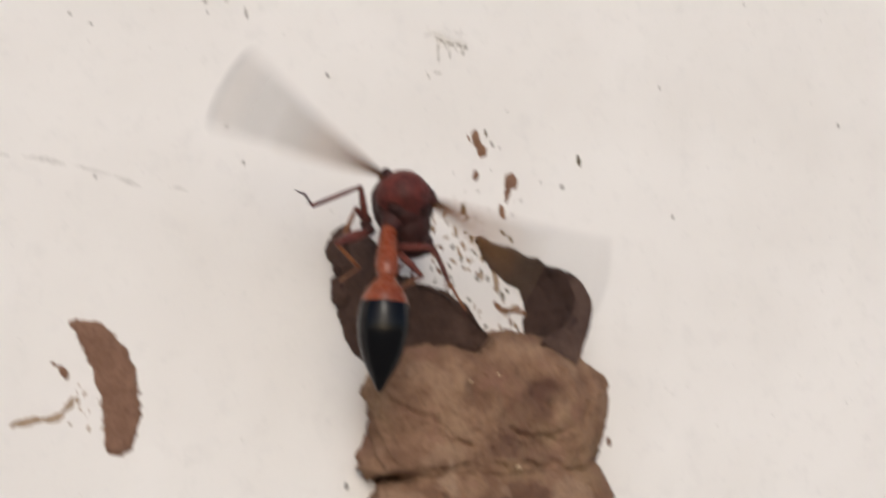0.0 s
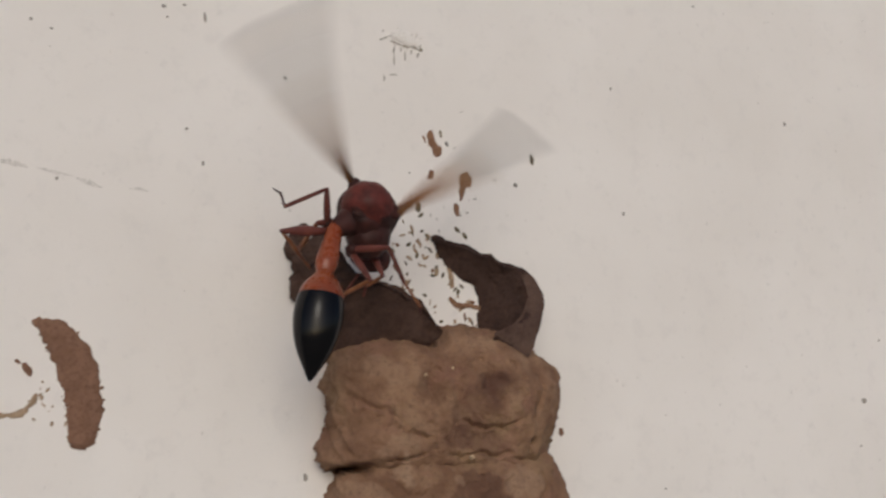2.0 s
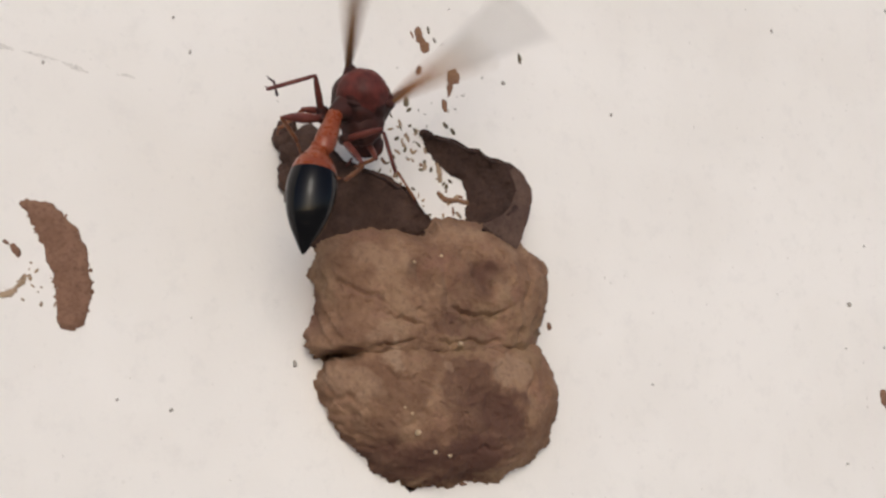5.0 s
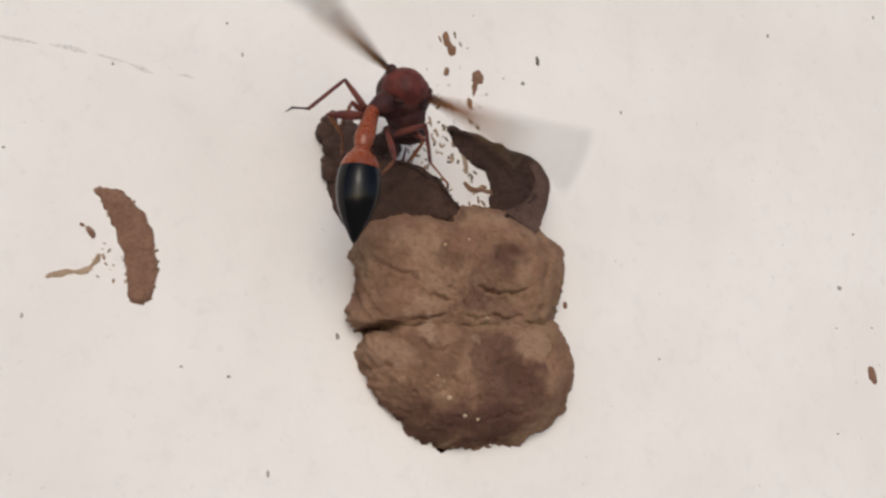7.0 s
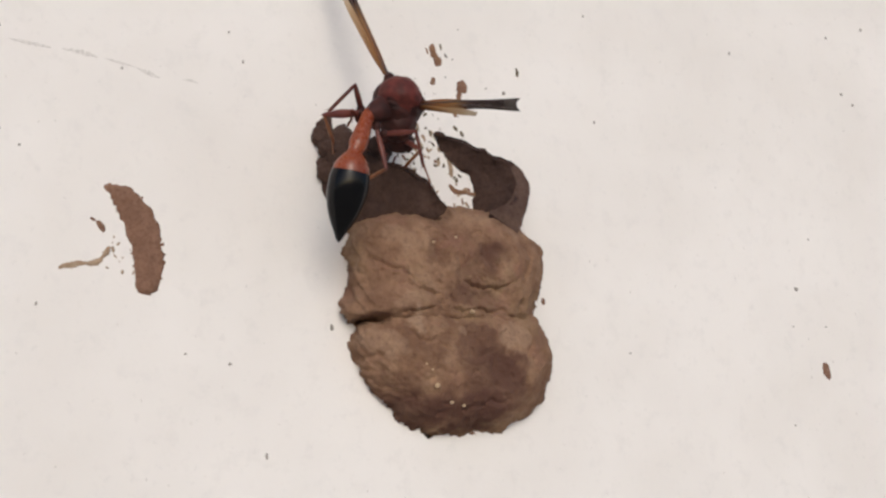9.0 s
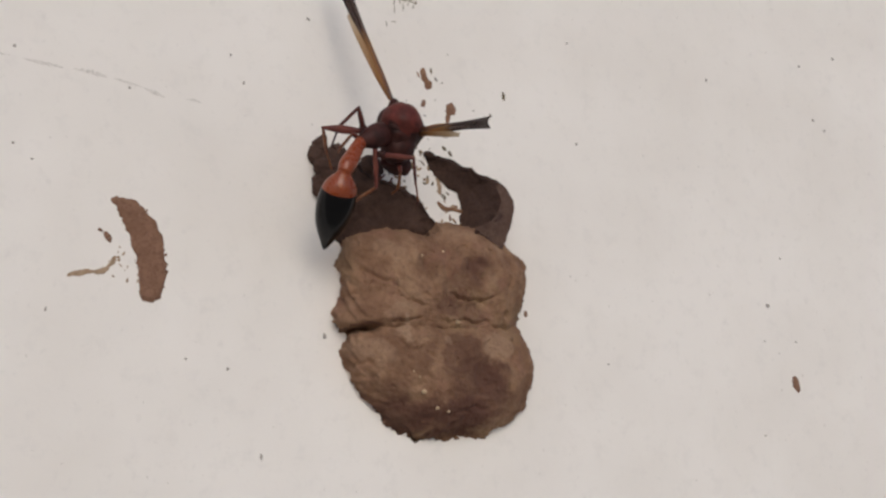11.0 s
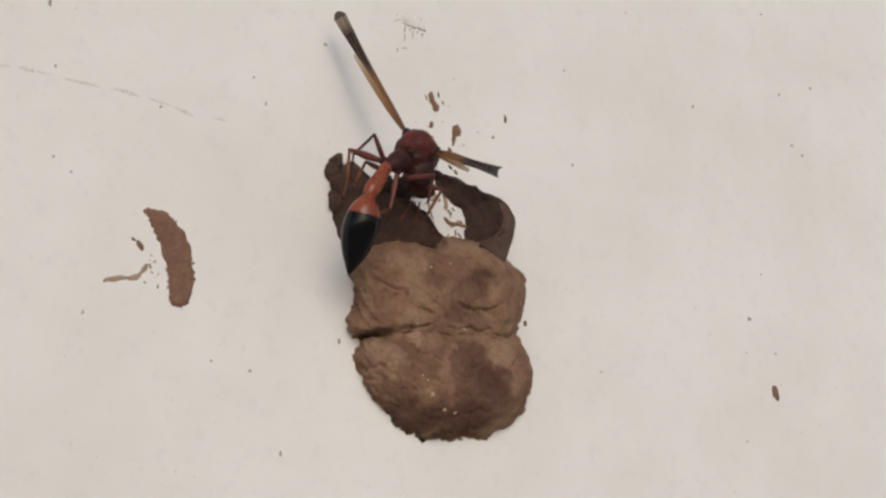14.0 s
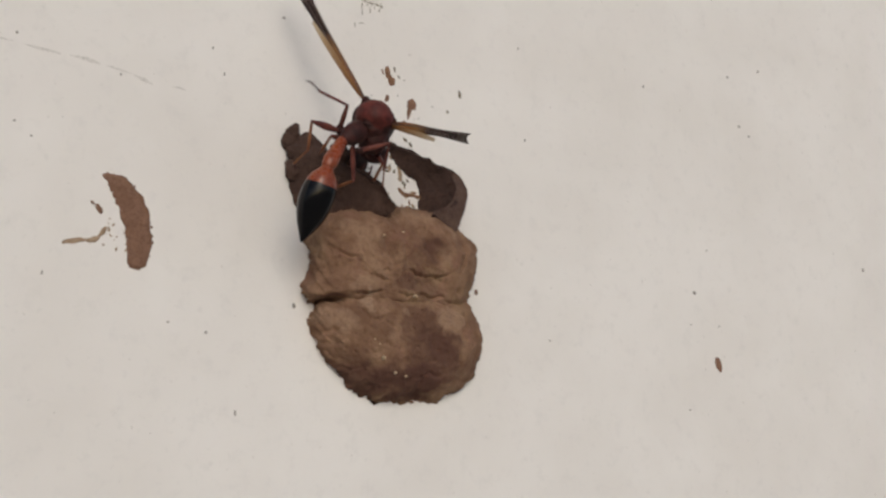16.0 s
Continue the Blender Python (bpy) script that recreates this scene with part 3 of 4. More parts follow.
gaster = part("gaster", *lathe([(2.2, 1.65), (2.3, 1.94), (3.1, 2.14), (4.2, 2.22), (5.4, 2.13), (6.7, 1.84), (7.9, 1.36), (9.0, 0.76), (9.9, 0.28), (10.15, 0.05)], 36, 0.92), BLACK, wasp, "glossy black pointed abdomen")
part("front_segment", *lathe([(-0.35, 0.55), (0.1, 0.66), (0.7, 1.04), (1.3, 1.54), (1.9, 1.86), (2.4, 2.01), (2.55, 2.04), (2.6, 1.92)], 36, 0.92), ORANGE, gaster, "bell-shaped orange front of the abdomen")
for at, r in ((4.7, 2.20), (6.4, 1.92), (7.8, 1.41)):
    part("segment_edge", *lathe([(at - 0.35, r - 0.10), (at, r + 0.01), (at + 0.04, r - 0.2)], 36, 0.92, 8), BLACK, gaster)

wings = [build_wing(wasp, 1), build_wing(wasp, -1)]

# Six legs: thigh, shin and foot.
LENGTHS = {"A": (3.9, 4.9, 3.2), "B": (5.1, 4.3, 3.5), "F": (2.9, 3.9, 1.9), "C": (5.0, 4.4, 1.6), "D": (4.0, 4.7, 3.9), "E": (3.1, 3.7, 1.8)}
# where each leg leaves the thorax, early and late
HIPS = {
    "A": ((-3.5, -0.4, -2.3), (-4.2, -0.5, -2.4)),
    "B": ((-3.3, -0.8, -3.1), (-4.3, -0.9, -3.0)),
    "F": ((-3.2, 0.4, -1.8), (-3.9, 0.3, -3.5)),
    "C": ((-0.9, -1.1, -4.6), (-2.3, -1.2, -4.0)),
    "D": ((-1.0, -1.7, -4.5), (-1.2, -1.7, -4.8)),
    "E": ((1.7, 1.7, -2.8), (1.9, 1.8, -3.1)),
}
legs = {}
for key, (thigh, shin, foot) in LENGTHS.items():
    legs[key] = (
        limb("thigh", (0.32, 0.52 if key == "B" else 0.34, 0.22), thigh, RED, wasp),
        limb("shin", (0.18, 0.21, 0.20), shin, RED if key in "AD" else PALE, wasp),
        limb("foot", (0.14, 0.11, 0.14), foot, SOOT if key == "A" else PALE, wasp),
    )
    part("coxa", *ball((-0.1, 0, 0), (0.62, 0.5, 0.5), 14, 10, 0.08, 0.6, 2.0), DUSKY, legs[key][0], "dark knuckle at the root of the leg")
    claw = part("claw", *lathe([(0, 0.10), (0.3, 0.11), (0.6, 0.08), (0.85, 0.03)], 8, 0.9, 10, 0.35), SOOT, legs[key][2], "small dark hooked claw")
    claw.matrix_basis = pose(foot * 0.95 * MM, 0, 0, 0, 0, 62 if key in "ABF" else -50)
    spur = part("spur", *lathe([(0, 0.07), (0.35, 0.05), (0.7, 0.02)], 6, 1.0, 8), RED, legs[key][1])
    spur.matrix_basis = pose(shin * 0.93 * MM, 0, 0, 0, 0, -38)


# ---- mud and dirt on the wall ----
def blob(name, x, z, wide, tall_z, turn, thick, material, label="", category="", group="", ragged=0.25, seed=0.0):
    """A flat, uneven daub of mud or dirt on the wall."""
    rings, around = 6, 28
    verts = []
    ct, st = math.cos(radians(turn)), math.sin(radians(turn))
    for r in range(rings + 1):
        rho = r / rings
        for c in range(around):
            a = 2 * math.pi * c / around
            k = 1 + ragged * rough((math.cos(a) * 1.3, seed, math.sin(a) * 1.3), 1.0, seed + x, 4)
            u, w = wide / 2 * rho * k * math.cos(a), tall_z / 2 * rho * k * math.sin(a)
            d = thick * math.sqrt(max(0, 1 - rho**2.4)) * (1 + 0.3 * rough((u, seed, w), 0.5, seed, 3)) if r < rings else -0.06
            verts.append((x + u * ct - w * st, -d, z + u * st + w * ct))
    ob = part(name, verts, [f[::-1] for f in quads(rings + 1, around, wrap=True)], material)
    return tagged(ob, label, category, group) if label else ob


def streak(name, spine, thick, material, ragged, seed, along=90, across=22):
    """A long daub of mud; spine: (x, z, width)."""
    verts = []
    for i in range(along + 1):
        s = i / along
        x, z, w = spline(spine, s)
        ahead = spline(spine, min(1, s + 0.02)) - spline(spine, max(0, s - 0.02))
        side = Vector((-ahead[1], 0, ahead[0])).normalized()
        for j in range(across + 1):
            u = 2 * j / across - 1
            edge = 1 + ragged * rough((s * 14, u * 1.5, 0), 1.0, seed, 5)
            q = Vector((x, 0, z)) + side * (w / 2 * u * edge)
            lift = thick * max(0.0, 1 - abs(u) ** 3) ** 0.6 * min(1, 6 * s + 0.25, 6 * (1 - s) + 0.25)
            q.y = -(lift * (1 + 0.35 * rough(q, 1.2, seed + 2, 4))) if 0 < j < across and 0 < i < along else 0.06
            verts.append(q)
    return part(name, verts, quads(along + 1, across + 1), material)


STRIP_SPINE = [(-39.2, 12.0, 0.4), (-38.0, 11.6, 1.6), (-36.7, 10.6, 3.0), (-35.2, 8.2, 3.6), (-34.2, 5.2, 3.4), (-34.0, 2.7, 2.8), (-34.2, 1.4, 2.1), (-34.3, 0.8, 0.8)]
old_strip = tagged(streak("mud_streak", STRIP_SPINE, 0.36, STRIP, 0.23, 4.0, 170, 30), "curved brown strip of old mud on the wall", "mud")
pick = random.Random(31)
for _ in range(34):
    along = pick.uniform(0.04, 0.99)
    x, z, w = spline(STRIP_SPINE, along)
    ahead = spline(STRIP_SPINE, min(1, along + 0.02)) - spline(STRIP_SPINE, max(0, along - 0.02))
    side = Vector((-ahead[1], 0, ahead[0])).normalized() * pick.choice((-1, 1, 1))
    at = Vector((x, -0.03, z)) + side * (w / 2 * pick.uniform(0.88, 1.0))
    r = pick.uniform(0.07, 0.17)
    part("crumb", *ball(at, (r * pick.uniform(0.7, 1.3), r * 0.7, r), 10, 7, 0.3, 0.3, x), STRIP, old_strip)
for spine, seed in (
    ([(-43.0, 2.9, 0.3), (-42.0, 3.2, 0.7), (-41.0, 3.5, 0.5), (-40.2, 3.6, 0.3)], 9.0), ([(-40.3, 3.5, 0.3), (-39.5, 3.7, 0.8), (-38.8, 4.2, 0.4)], 9.5),
    ([(-38.9, 4.2, 0.3), (-38.4, 4.9, 0.6), (-38.2, 5.6, 0.2)], 10.0),
):
    tagged(streak("mud_trail", spine, 0.10, TAN, 0.7, seed, 60, 12), "thin broken tan trail of mud on the wall", "mud", "pieces of the mud trail")

SPOTS = "mud spots beside the nest"
for x, z, w, h, turn, mat, what in (
    (-1.2, 34.5, 1.0, 2.0, 8, RUST, "long rusty mud spot"), (-0.5, 33.2, 1.3, 1.4, 20, RUST, "round rusty mud spot"), (-0.9, 33.9, 0.9, 1.3, 30, RUST, "rusty mud smear"),
    (-0.1, 35.2, 0.3, 1.0, 10, OLIVE, "thin olive mud fleck"), (-2.0, 34.4, 0.25, 0.9, 25, RUST, "thin rusty mud fleck"),
    (0.6, 34.2, 0.35, 0.7, 30, GREY, "small grey mud fleck"), (-1.1, 30.5, 0.7, 1.2, -20, STRIP, "brown mud drop"),
    (2.9, 30.5, 1.55, 1.9, -10, STRIP, "broad brown mud drop"), (2.55, 29.2, 0.7, 2.9, -12, STRIP, "tail of a brown mud drop"),
    (1.9, 27.0, 0.7, 1.7, 12, RUST, "long rusty mud drop"), (-2.5, 26.8, 0.65, 1.2, 6, OLIVE, "olive mud drop"),
):
    blob("mud_spot", x, z, w, h, turn, 0.14, mat, what + " on the wall", "mud spot", SPOTS, 0.35, x * 1.7 + z)
for x, z, w, h, turn, mat, what in (
    (2.0, 24.8, 0.4, 0.9, 50, OLIVE, "olive mud fleck"), (2.9, 24.2, 0.45, 0.8, 40, OLIVE, "olive mud fleck"),
    (8.9, 30.6, 0.55, 0.5, 0, GREY, "dark grey dirt speck"), (10.9, 33.8, 0.45, 1.3, 10, OLIVE, "long olive dirt speck"),
    (61.2, -2.3, 1.5, 2.6, 28, STRIP, "brown crumb of mud"), (14.4, 3.9, 0.55, 1.0, 10, STRIP, "brown crumb of mud"),
    (4.4, -12.6, 0.8, 0.4, 0, STRIP, "brown crumb of mud"), (-13.4, -1.3, 0.4, 0.8, 5, GREY, "grey dirt speck"),
    (-39.2, 7.7, 0.7, 1.5, 35, STRIP, "brown mud spot"), (-40.0, 8.3, 0.35, 0.6, 60, STRIP, "brown mud spot"),
):
    blob("mud_speck", x, z, w, h, turn, 0.2, mat, what + " on the wall", "mud speck", SPOTS, 0.35, x + z * 1.3)
for x, z, w, h, turn in (
    (-52.4, 35.8, 0.4, 1.5, 5), (-30.0, 44.3, 0.5, 0.4, 0), (-25.9, 43.8, 0.35, 1.2, 12), (-50.9, 27.9, 0.4, 0.4, 0), (-38.3, 25.4, 0.3, 0.4, 0),
    (-44.8, -1.0, 0.25, 0.6, 0), (-29.6, -5.2, 0.35, 0.3, 0), (-24.8, -6.0, 0.45, 0.4, 0), (-20.3, -15.7, 0.35, 0.8, 5), (-17.4, 38.8, 0.35, 0.6, 50),
    (-29.6, 43.2, 0.3, 0.25, 0), (-28.0, 44.8, 0.4, 0.3, 20), (-40.1, 40.0, 0.35, 0.3, 0), (-26.9, 31.9, 0.3, 0.4, -20), (-49.9, 16.8, 0.35, 0.35, 0), (-47.8, 15.3, 0.35, 0.3, 0), (-25.1, 28.6, 0.3, 0.6, 0), (-42.0, 40.6, 0.35, 0.35, 0), (-10.8, 49.9, 0.9, 0.6, 0), (-9.4, 50.2, 0.6, 0.4, 0), (-8.0, 50.3, 0.35, 1.4, 15),
):
    blob("dirt_speck", x, z, w, h, turn, 0.08, GREY, "tiny grey dirt speck on the white wall", "dirt speck", "dirt specks on the wall", 0.3, x + z)
for x, z, w, h, turn in (
    (21.3, 43.9, 0.3, 0.5, 0), (66.1, 49.6, 0.5, 0.6, 0), (73.8, 52.5, 0.6, 0.6, 0), (68.4, 40.7, 0.7, 0.45, -30), (70.7, 39.3, 0.5, 0.6, 0),
    (63.0, 64.1, 0.5, 0.45, 0), (46.6, 43.3, 0.4, 0.6, 0), (22.7, 28.9, 0.4, 0.5, 0), (56.5, 9.1, 0.8, 0.7, 0), (61.7, 4.0, 0.35, 0.3, 0),
    (55.5, 3.6, 0.3, 0.3, 0), (27.4, -1.8, 0.4, 0.25, 0), (54.7, -10.2, 0.4, 0.3, 0), (59.5, 16.7, 0.35, 0.35, 0), (33.4, 56.7, 0.3, 0.3, 0), (98.5, 18.6, 0.9, 0.8, 0),
):
    blob("dirt_speck", x, z, w, h, turn, 0.08, GREY, "tiny grey dirt speck on the white wall", "dirt speck", "dirt specks on the wall", 0.3, x + z)


def small_bits(name, count, place, sizes, thick, material, label, category, seed):
    """Many tiny daubs in one mesh."""
    pick = random.Random(seed)
    verts, faces = [], []
    for _ in range(count):
        x, z = place(pick)
        w, h, turn = pick.uniform(*sizes) * 0.5, pick.uniform(*sizes), pick.uniform(-70, 70)
        ct, st = math.cos(radians(turn)), math.sin(radians(turn))
        k = len(verts)
        for ring, lift in ((0.0, thick), (0.6, thick * 0.8), (1.0, -0.04)):
            for c in range(9):
                a = 2 * math.pi * c / 9
                g = ring * pick.uniform(0.75, 1.2)
                u, v = w / 2 * g * math.cos(a), h / 2 * g * math.sin(a)
                verts.append((x + u * ct - v * st, -lift * pick.uniform(0.8, 1.2) if lift > 0 else -lift, z + u * st + v * ct))
        faces += [tuple(i + k for i in f[::-1]) for f in quads(3, 9, wrap=True)]
    return tagged(part(name, verts, faces, material), label, category, kind="stuff")


def in_cell(pick):
    """On the bare wall between the two walls of the open cell."""
    while True:
        x, z = pick.uniform(-6.5, 5.0), pick.uniform(13.5, 26.0)
        if x < 5.2 - 0.75 * max(0, z - 16.5) and x > -6.0:
            return x, z


small_bits("mud_flecks", 46, in_cell, (0.35, 1.0), 0.12, OLIVE, "small olive mud flecks on the wall inside the open cell", "mud flecks", 5)
small_bits("mud_flecks", 60, in_cell, (0.3, 1.2), 0.10, TAN, "small tan mud flecks on the wall inside the open cell", "mud flecks", 6)
small_bits("mud_flecks", 12, in_cell, (0.5, 1.3), 0.12, RUST, "small rusty mud flecks on the wall inside the open cell", "mud flecks", 7)
small_bits("mud_flecks", 24, lambda pick: (pick.gauss(1, 3.5), pick.gauss(30, 3.2)), (0.2, 0.6), 0.08, GREY, "tiny grey flecks on the wall above the nest", "mud flecks", 8)
small_bits("wall_dirt", 240, lambda pick: (pick.uniform(-62, 95), pick.uniform(-32, 72)), (0.18, 0.5), 0.05, DUST, "faint grey dust specks on the white wall", "dirt", 9)
small_bits("mud_crumbs", 14, lambda pick: (-37.3 + pick.gauss(0, 1.0), 4.6 + pick.gauss(0, 1.2)), (0.2, 0.7), 0.1, TAN, "small tan mud crumbs beside the old strip", "mud crumbs", 12)
tagged(streak("mud_smear", [(1.2, 17.4, 0.4), (2.2, 16.6, 0.7), (3.6, 16.7, 0.5), (5.0, 16.5, 0.6)], 0.2, RUST, 0.4, 15.0), "rusty smear of mud on the wall inside the open cell", "mud")
tagged(streak("mud_smear", [(1.0, 20.6, 0.3), (1.4, 19.6, 0.6), (1.5, 18.4, 0.4)], 0.15, TAN, 0.4, 16.0), "tan smear of mud on the wall inside the open cell", "mud")
blob("plaster_chip", -4.5, 45.5, 3.6, 1.5, -10, 0.16, PLASTER, "small raised chip of white plaster on the wall", "plaster chip", "", 0.4, 3.3)
# scuffs and drips; the row along the chip's lower edge also paints its shade
for x, z, w, h, turn in ((-5.4, 44.75, 1.1, 0.26, -14), (-4.3, 44.6, 0.9, 0.34, 6), (-3.4, 44.6, 0.8, 0.3, -10), (-2.6, 44.5, 0.5, 0.4, 25), (-5.65, 42.8, 0.14, 1.1, 3), (-5.7, 44.0, 0.2, 0.7, -4),
                         (-4.4, 43.5, 0.14, 0.9, 2), (-2.9, 43.9, 0.2, 0.6, -22), (-4.9, 44.2, 0.14, 0.5, 8), (-3.7, 44.1, 0.14, 0.5, -5), (-6.7, 40.6, 0.12, 0.7, 10), (-5.7, 41.1, 0.8, 0.1, 6)):
    blob("scuff", x, z, w * 1.25, h * 1.25, turn, 0.05, SCUFF, "grey scuff and painted chip shade on the white wall", "scuff", "scuffs above the nest", 0.6, x + z)
small_bits("scuff_dust", 46, lambda pick: (-4.6 + pick.gauss(0, 1.1), 45.4 + pick.gauss(0, 0.5)), (0.25, 0.7), 0.17, DUST, "pale grey dust rubbed into the plaster chip", "dirt", 14)
for spine, seed in (
    ([(-60, 26.4, 0.1), (-57, 26.6, 0.5), (-55.6, 26.7, 0.1)], 18.0), ([(-54.9, 26.8, 0.1), (-54.1, 26.8, 0.75), (-52.6, 26.7, 0.4), (-51.2, 26.7, 0.1)], 19.0),
    ([(-50.0, 26.6, 0.1), (-48.0, 26.5, 0.55), (-45.6, 26.4, 0.2)], 20.0), ([(-44.6, 26.5, 0.15), (-42.4, 26.4, 0.7), (-40.8, 26.2, 0.3)], 21.0),
    ([(-40.2, 26.2, 0.1), (-38.6, 26.0, 0.4), (-36.9, 25.8, 0.1)], 22.0), ([(-36.7, 25.7, 0.1), (-35.6, 25.4, 0.7), (-34.2, 25.0, 0.1)], 23.0), ([(-31.8, 25.2, 0.1), (-30.9, 25.3, 0.4), (-30.0, 25.1, 0.1)], 24.0),
):
    tagged(streak("hairline_crack", spine, 0.012, DUST, 1.3, seed, 60, 6), "faint hairline crack in the plaster", "crack", kind="structure")


# ---- what moves ----
# seconds, place along and up the wall, and turn of the body
THORAX_AT = [
    (0, -12.0, 24.0, 0, -1, -1), (0.5, -11.5, 24.1, -0, 0, -2), (1, -11.6, 24.0, -2, 2, -2), (1.5, -11.6, 23.5, -6, 8, -1), (2, -11.1, 23.0, -6, 11, -1),
    (2.5, -10.6, 22.6, -3, 6, -1), (3, -11.6, 23.3, -4, 4, -1), (3.5, -10.6, 23.6, -3, 9, -0), (4, -10.4, 23.3, -1, 13, -0), (6.5, -10.5, 22.8, 7, 3, 3),
    (7, -9.9, 23.3, 7, 3, 1), (7.5, -10.3, 22.3, 3, 6, 0), (8, -9.9, 22.6, -0, 13, -0), (10.5, -9.4, 23.3, 1, 9, 0), (11, -8.4, 22.9, 1, 18, 0),
    (11.5, -9.3, 22.7, -1, 17, -0), (12, -8.4, 22.9, -0, 7, 1), (12.5, -8.7, 22.6, 1, 2, 1), (13, -8.1, 22.6, 0, 1, 0), (13.5, -8.0, 22.2, -4, 5, -4),
    (14, -7.7, 22.2, -9, 9, -9), (14.5, -6.9, 22.0, -6, 8, -5), (15, -6.4, 22.2, -3, 9, -1), (15.5, -6.2, 21.8, 0, 11, -2), (16, -7.4, 22.6, 5, 10, -5),
]
# where the waist segment leaves the thorax, where it meets the abdomen, and the tip
ABDOMEN_AT = [
    (0, -13.7, -10.6, 20.9, -14.3, -12.5, 16.4, -14.5, -12.5, 6.3), (0.5, -14.0, -10.6, 20.7, -14.5, -11.5, 15.9, -14.3, -12.7, 5.8), (1, -14.2, -10.6, 21.6, -15.0, -13.0, 17.4, -16.1, -13.8, 7.4),
    (1.5, -14.4, -10.6, 20.5, -15.6, -13.6, 16.7, -16.1, -15.9, 6.9), (2, -14.5, -10.6, 20.8, -15.8, -12.4, 16.5, -17.1, -13.8, 6.5), (2.5, -13.9, -10.6, 20.7, -15.5, -13.2, 16.9, -16.7, -13.6, 6.9),
    (3, -13.6, -10.6, 20.5, -14.6, -12.2, 16.0, -14.6, -13.0, 5.9), (3.5, -13.1, -10.6, 20.8, -13.7, -12.1, 16.1, -13.4, -10.6, 6.1), (4, -13.3, -10.6, 21.0, -14.7, -12.6, 16.8, -15.8, -14.5, 6.9),
    (6.5, -13.7, -10.6, 20.4, -15.2, -12.2, 16.0, -16.1, -12.5, 5.9), (7, -13.7, -10.6, 20.7, -15.2, -12.0, 16.3, -16.0, -12.6, 6.2), (7.5, -14.6, -10.6, 19.2, -16.7, -11.6, 14.9, -16.3, -6.8, 6.0),
    (8, -14.0, -10.6, 20.2, -15.9, -11.8, 15.8, -16.6, -9.3, 6.1), (10.5, -13.5, -10.6, 20.4, -15.0, -11.0, 15.8, -15.6, -8.5, 6.0), (11, -13.8, -10.6, 19.8, -16.1, -11.7, 15.6, -15.8, -5.2, 7.9),
    (11.5, -13.6, -10.6, 19.9, -15.3, -11.9, 15.5, -16.7, -9.2, 5.9), (12, -12.6, -10.6, 20.4, -14.9, -11.3, 16.2, -15.1, -5.4, 8.0), (12.5, -13.2, -10.6, 19.7, -15.3, -12.0, 15.5, -15.6, -6.8, 6.8),
    (13, -13.1, -10.6, 19.5, -15.6, -11.9, 15.5, -15.9, -5.8, 7.5), (13.5, -12.5, -10.6, 19.5, -14.7, -11.5, 15.2, -15.6, -6.5, 6.5), (14, -12.4, -10.6, 19.2, -14.9, -11.0, 15.0, -15.9, -8.2, 5.3),
    (14.5, -11.6, -10.6, 19.4, -13.6, -9.1, 15.2, -14.6, -3.9, 6.5), (15, -11.5, -10.6, 19.4, -14.0, -10.6, 15.2, -15.8, -5.1, 7.0), (15.5, -11.4, -10.6, 19.1, -14.4, -11.0, 14.2, -16.6, -7.6, 4.5),
    (16, -12.3, -10.6, 18.6, -14.8, -11.8, 14.0, -16.5, -8.7, 4.3),
]
# the way in which the resting left wing points
REST_LEFT = [
    (7.5, -0.30, 0.31, 0.90), (8, -0.28, 0.32, 0.91), (10.5, -0.36, 0.25, 0.90), (11, -0.35, 0.21, 0.91), (11.5, -0.44, 0.25, 0.86),
    (12, -0.35, 0.18, 0.92), (12.5, -0.40, 0.21, 0.89), (13, -0.41, 0.13, 0.90), (13.5, -0.36, 0.23, 0.90), (14, -0.44, 0.25, 0.86),
    (14.5, -0.39, 0.18, 0.90), (15, -0.40, 0.15, 0.91), (15.5, -0.41, 0.16, 0.90), (16, -0.50, 0.19, 0.85),
]
# the way in which the resting right wing points
REST_RIGHT = [
    (7.5, 0.06, -0.95, -0.31), (8, 0.11, -0.95, -0.29), (10.5, 0.07, -0.96, -0.28), (11, -0.05, -0.97, -0.25), (11.5, 0.06, -0.96, -0.28),
    (12, 0.06, -0.98, -0.20), (12.5, 0.07, -0.97, -0.23), (13, -0.05, -0.97, -0.25), (13.5, 0.03, -0.96, -0.26), (14, -0.06, -0.92, -0.40),
    (14.5, -0.05, -0.96, -0.27), (15, -0.18, -0.94, -0.28), (15.5, -0.08, -0.94, -0.32), (16, 0.05, -0.93, -0.36),
]
# left and right: hinge on the thorax, and the two ends of the stroke
STROKES = (((-1.95, -0.74, 2.23), (-0.845, -0.51, 0.135), (-0.17, -0.81, 0.55)), ((2.06, -1.78, -0.07), (0.93, 0.07, -0.34), (0.51, 0.14, 0.85)))
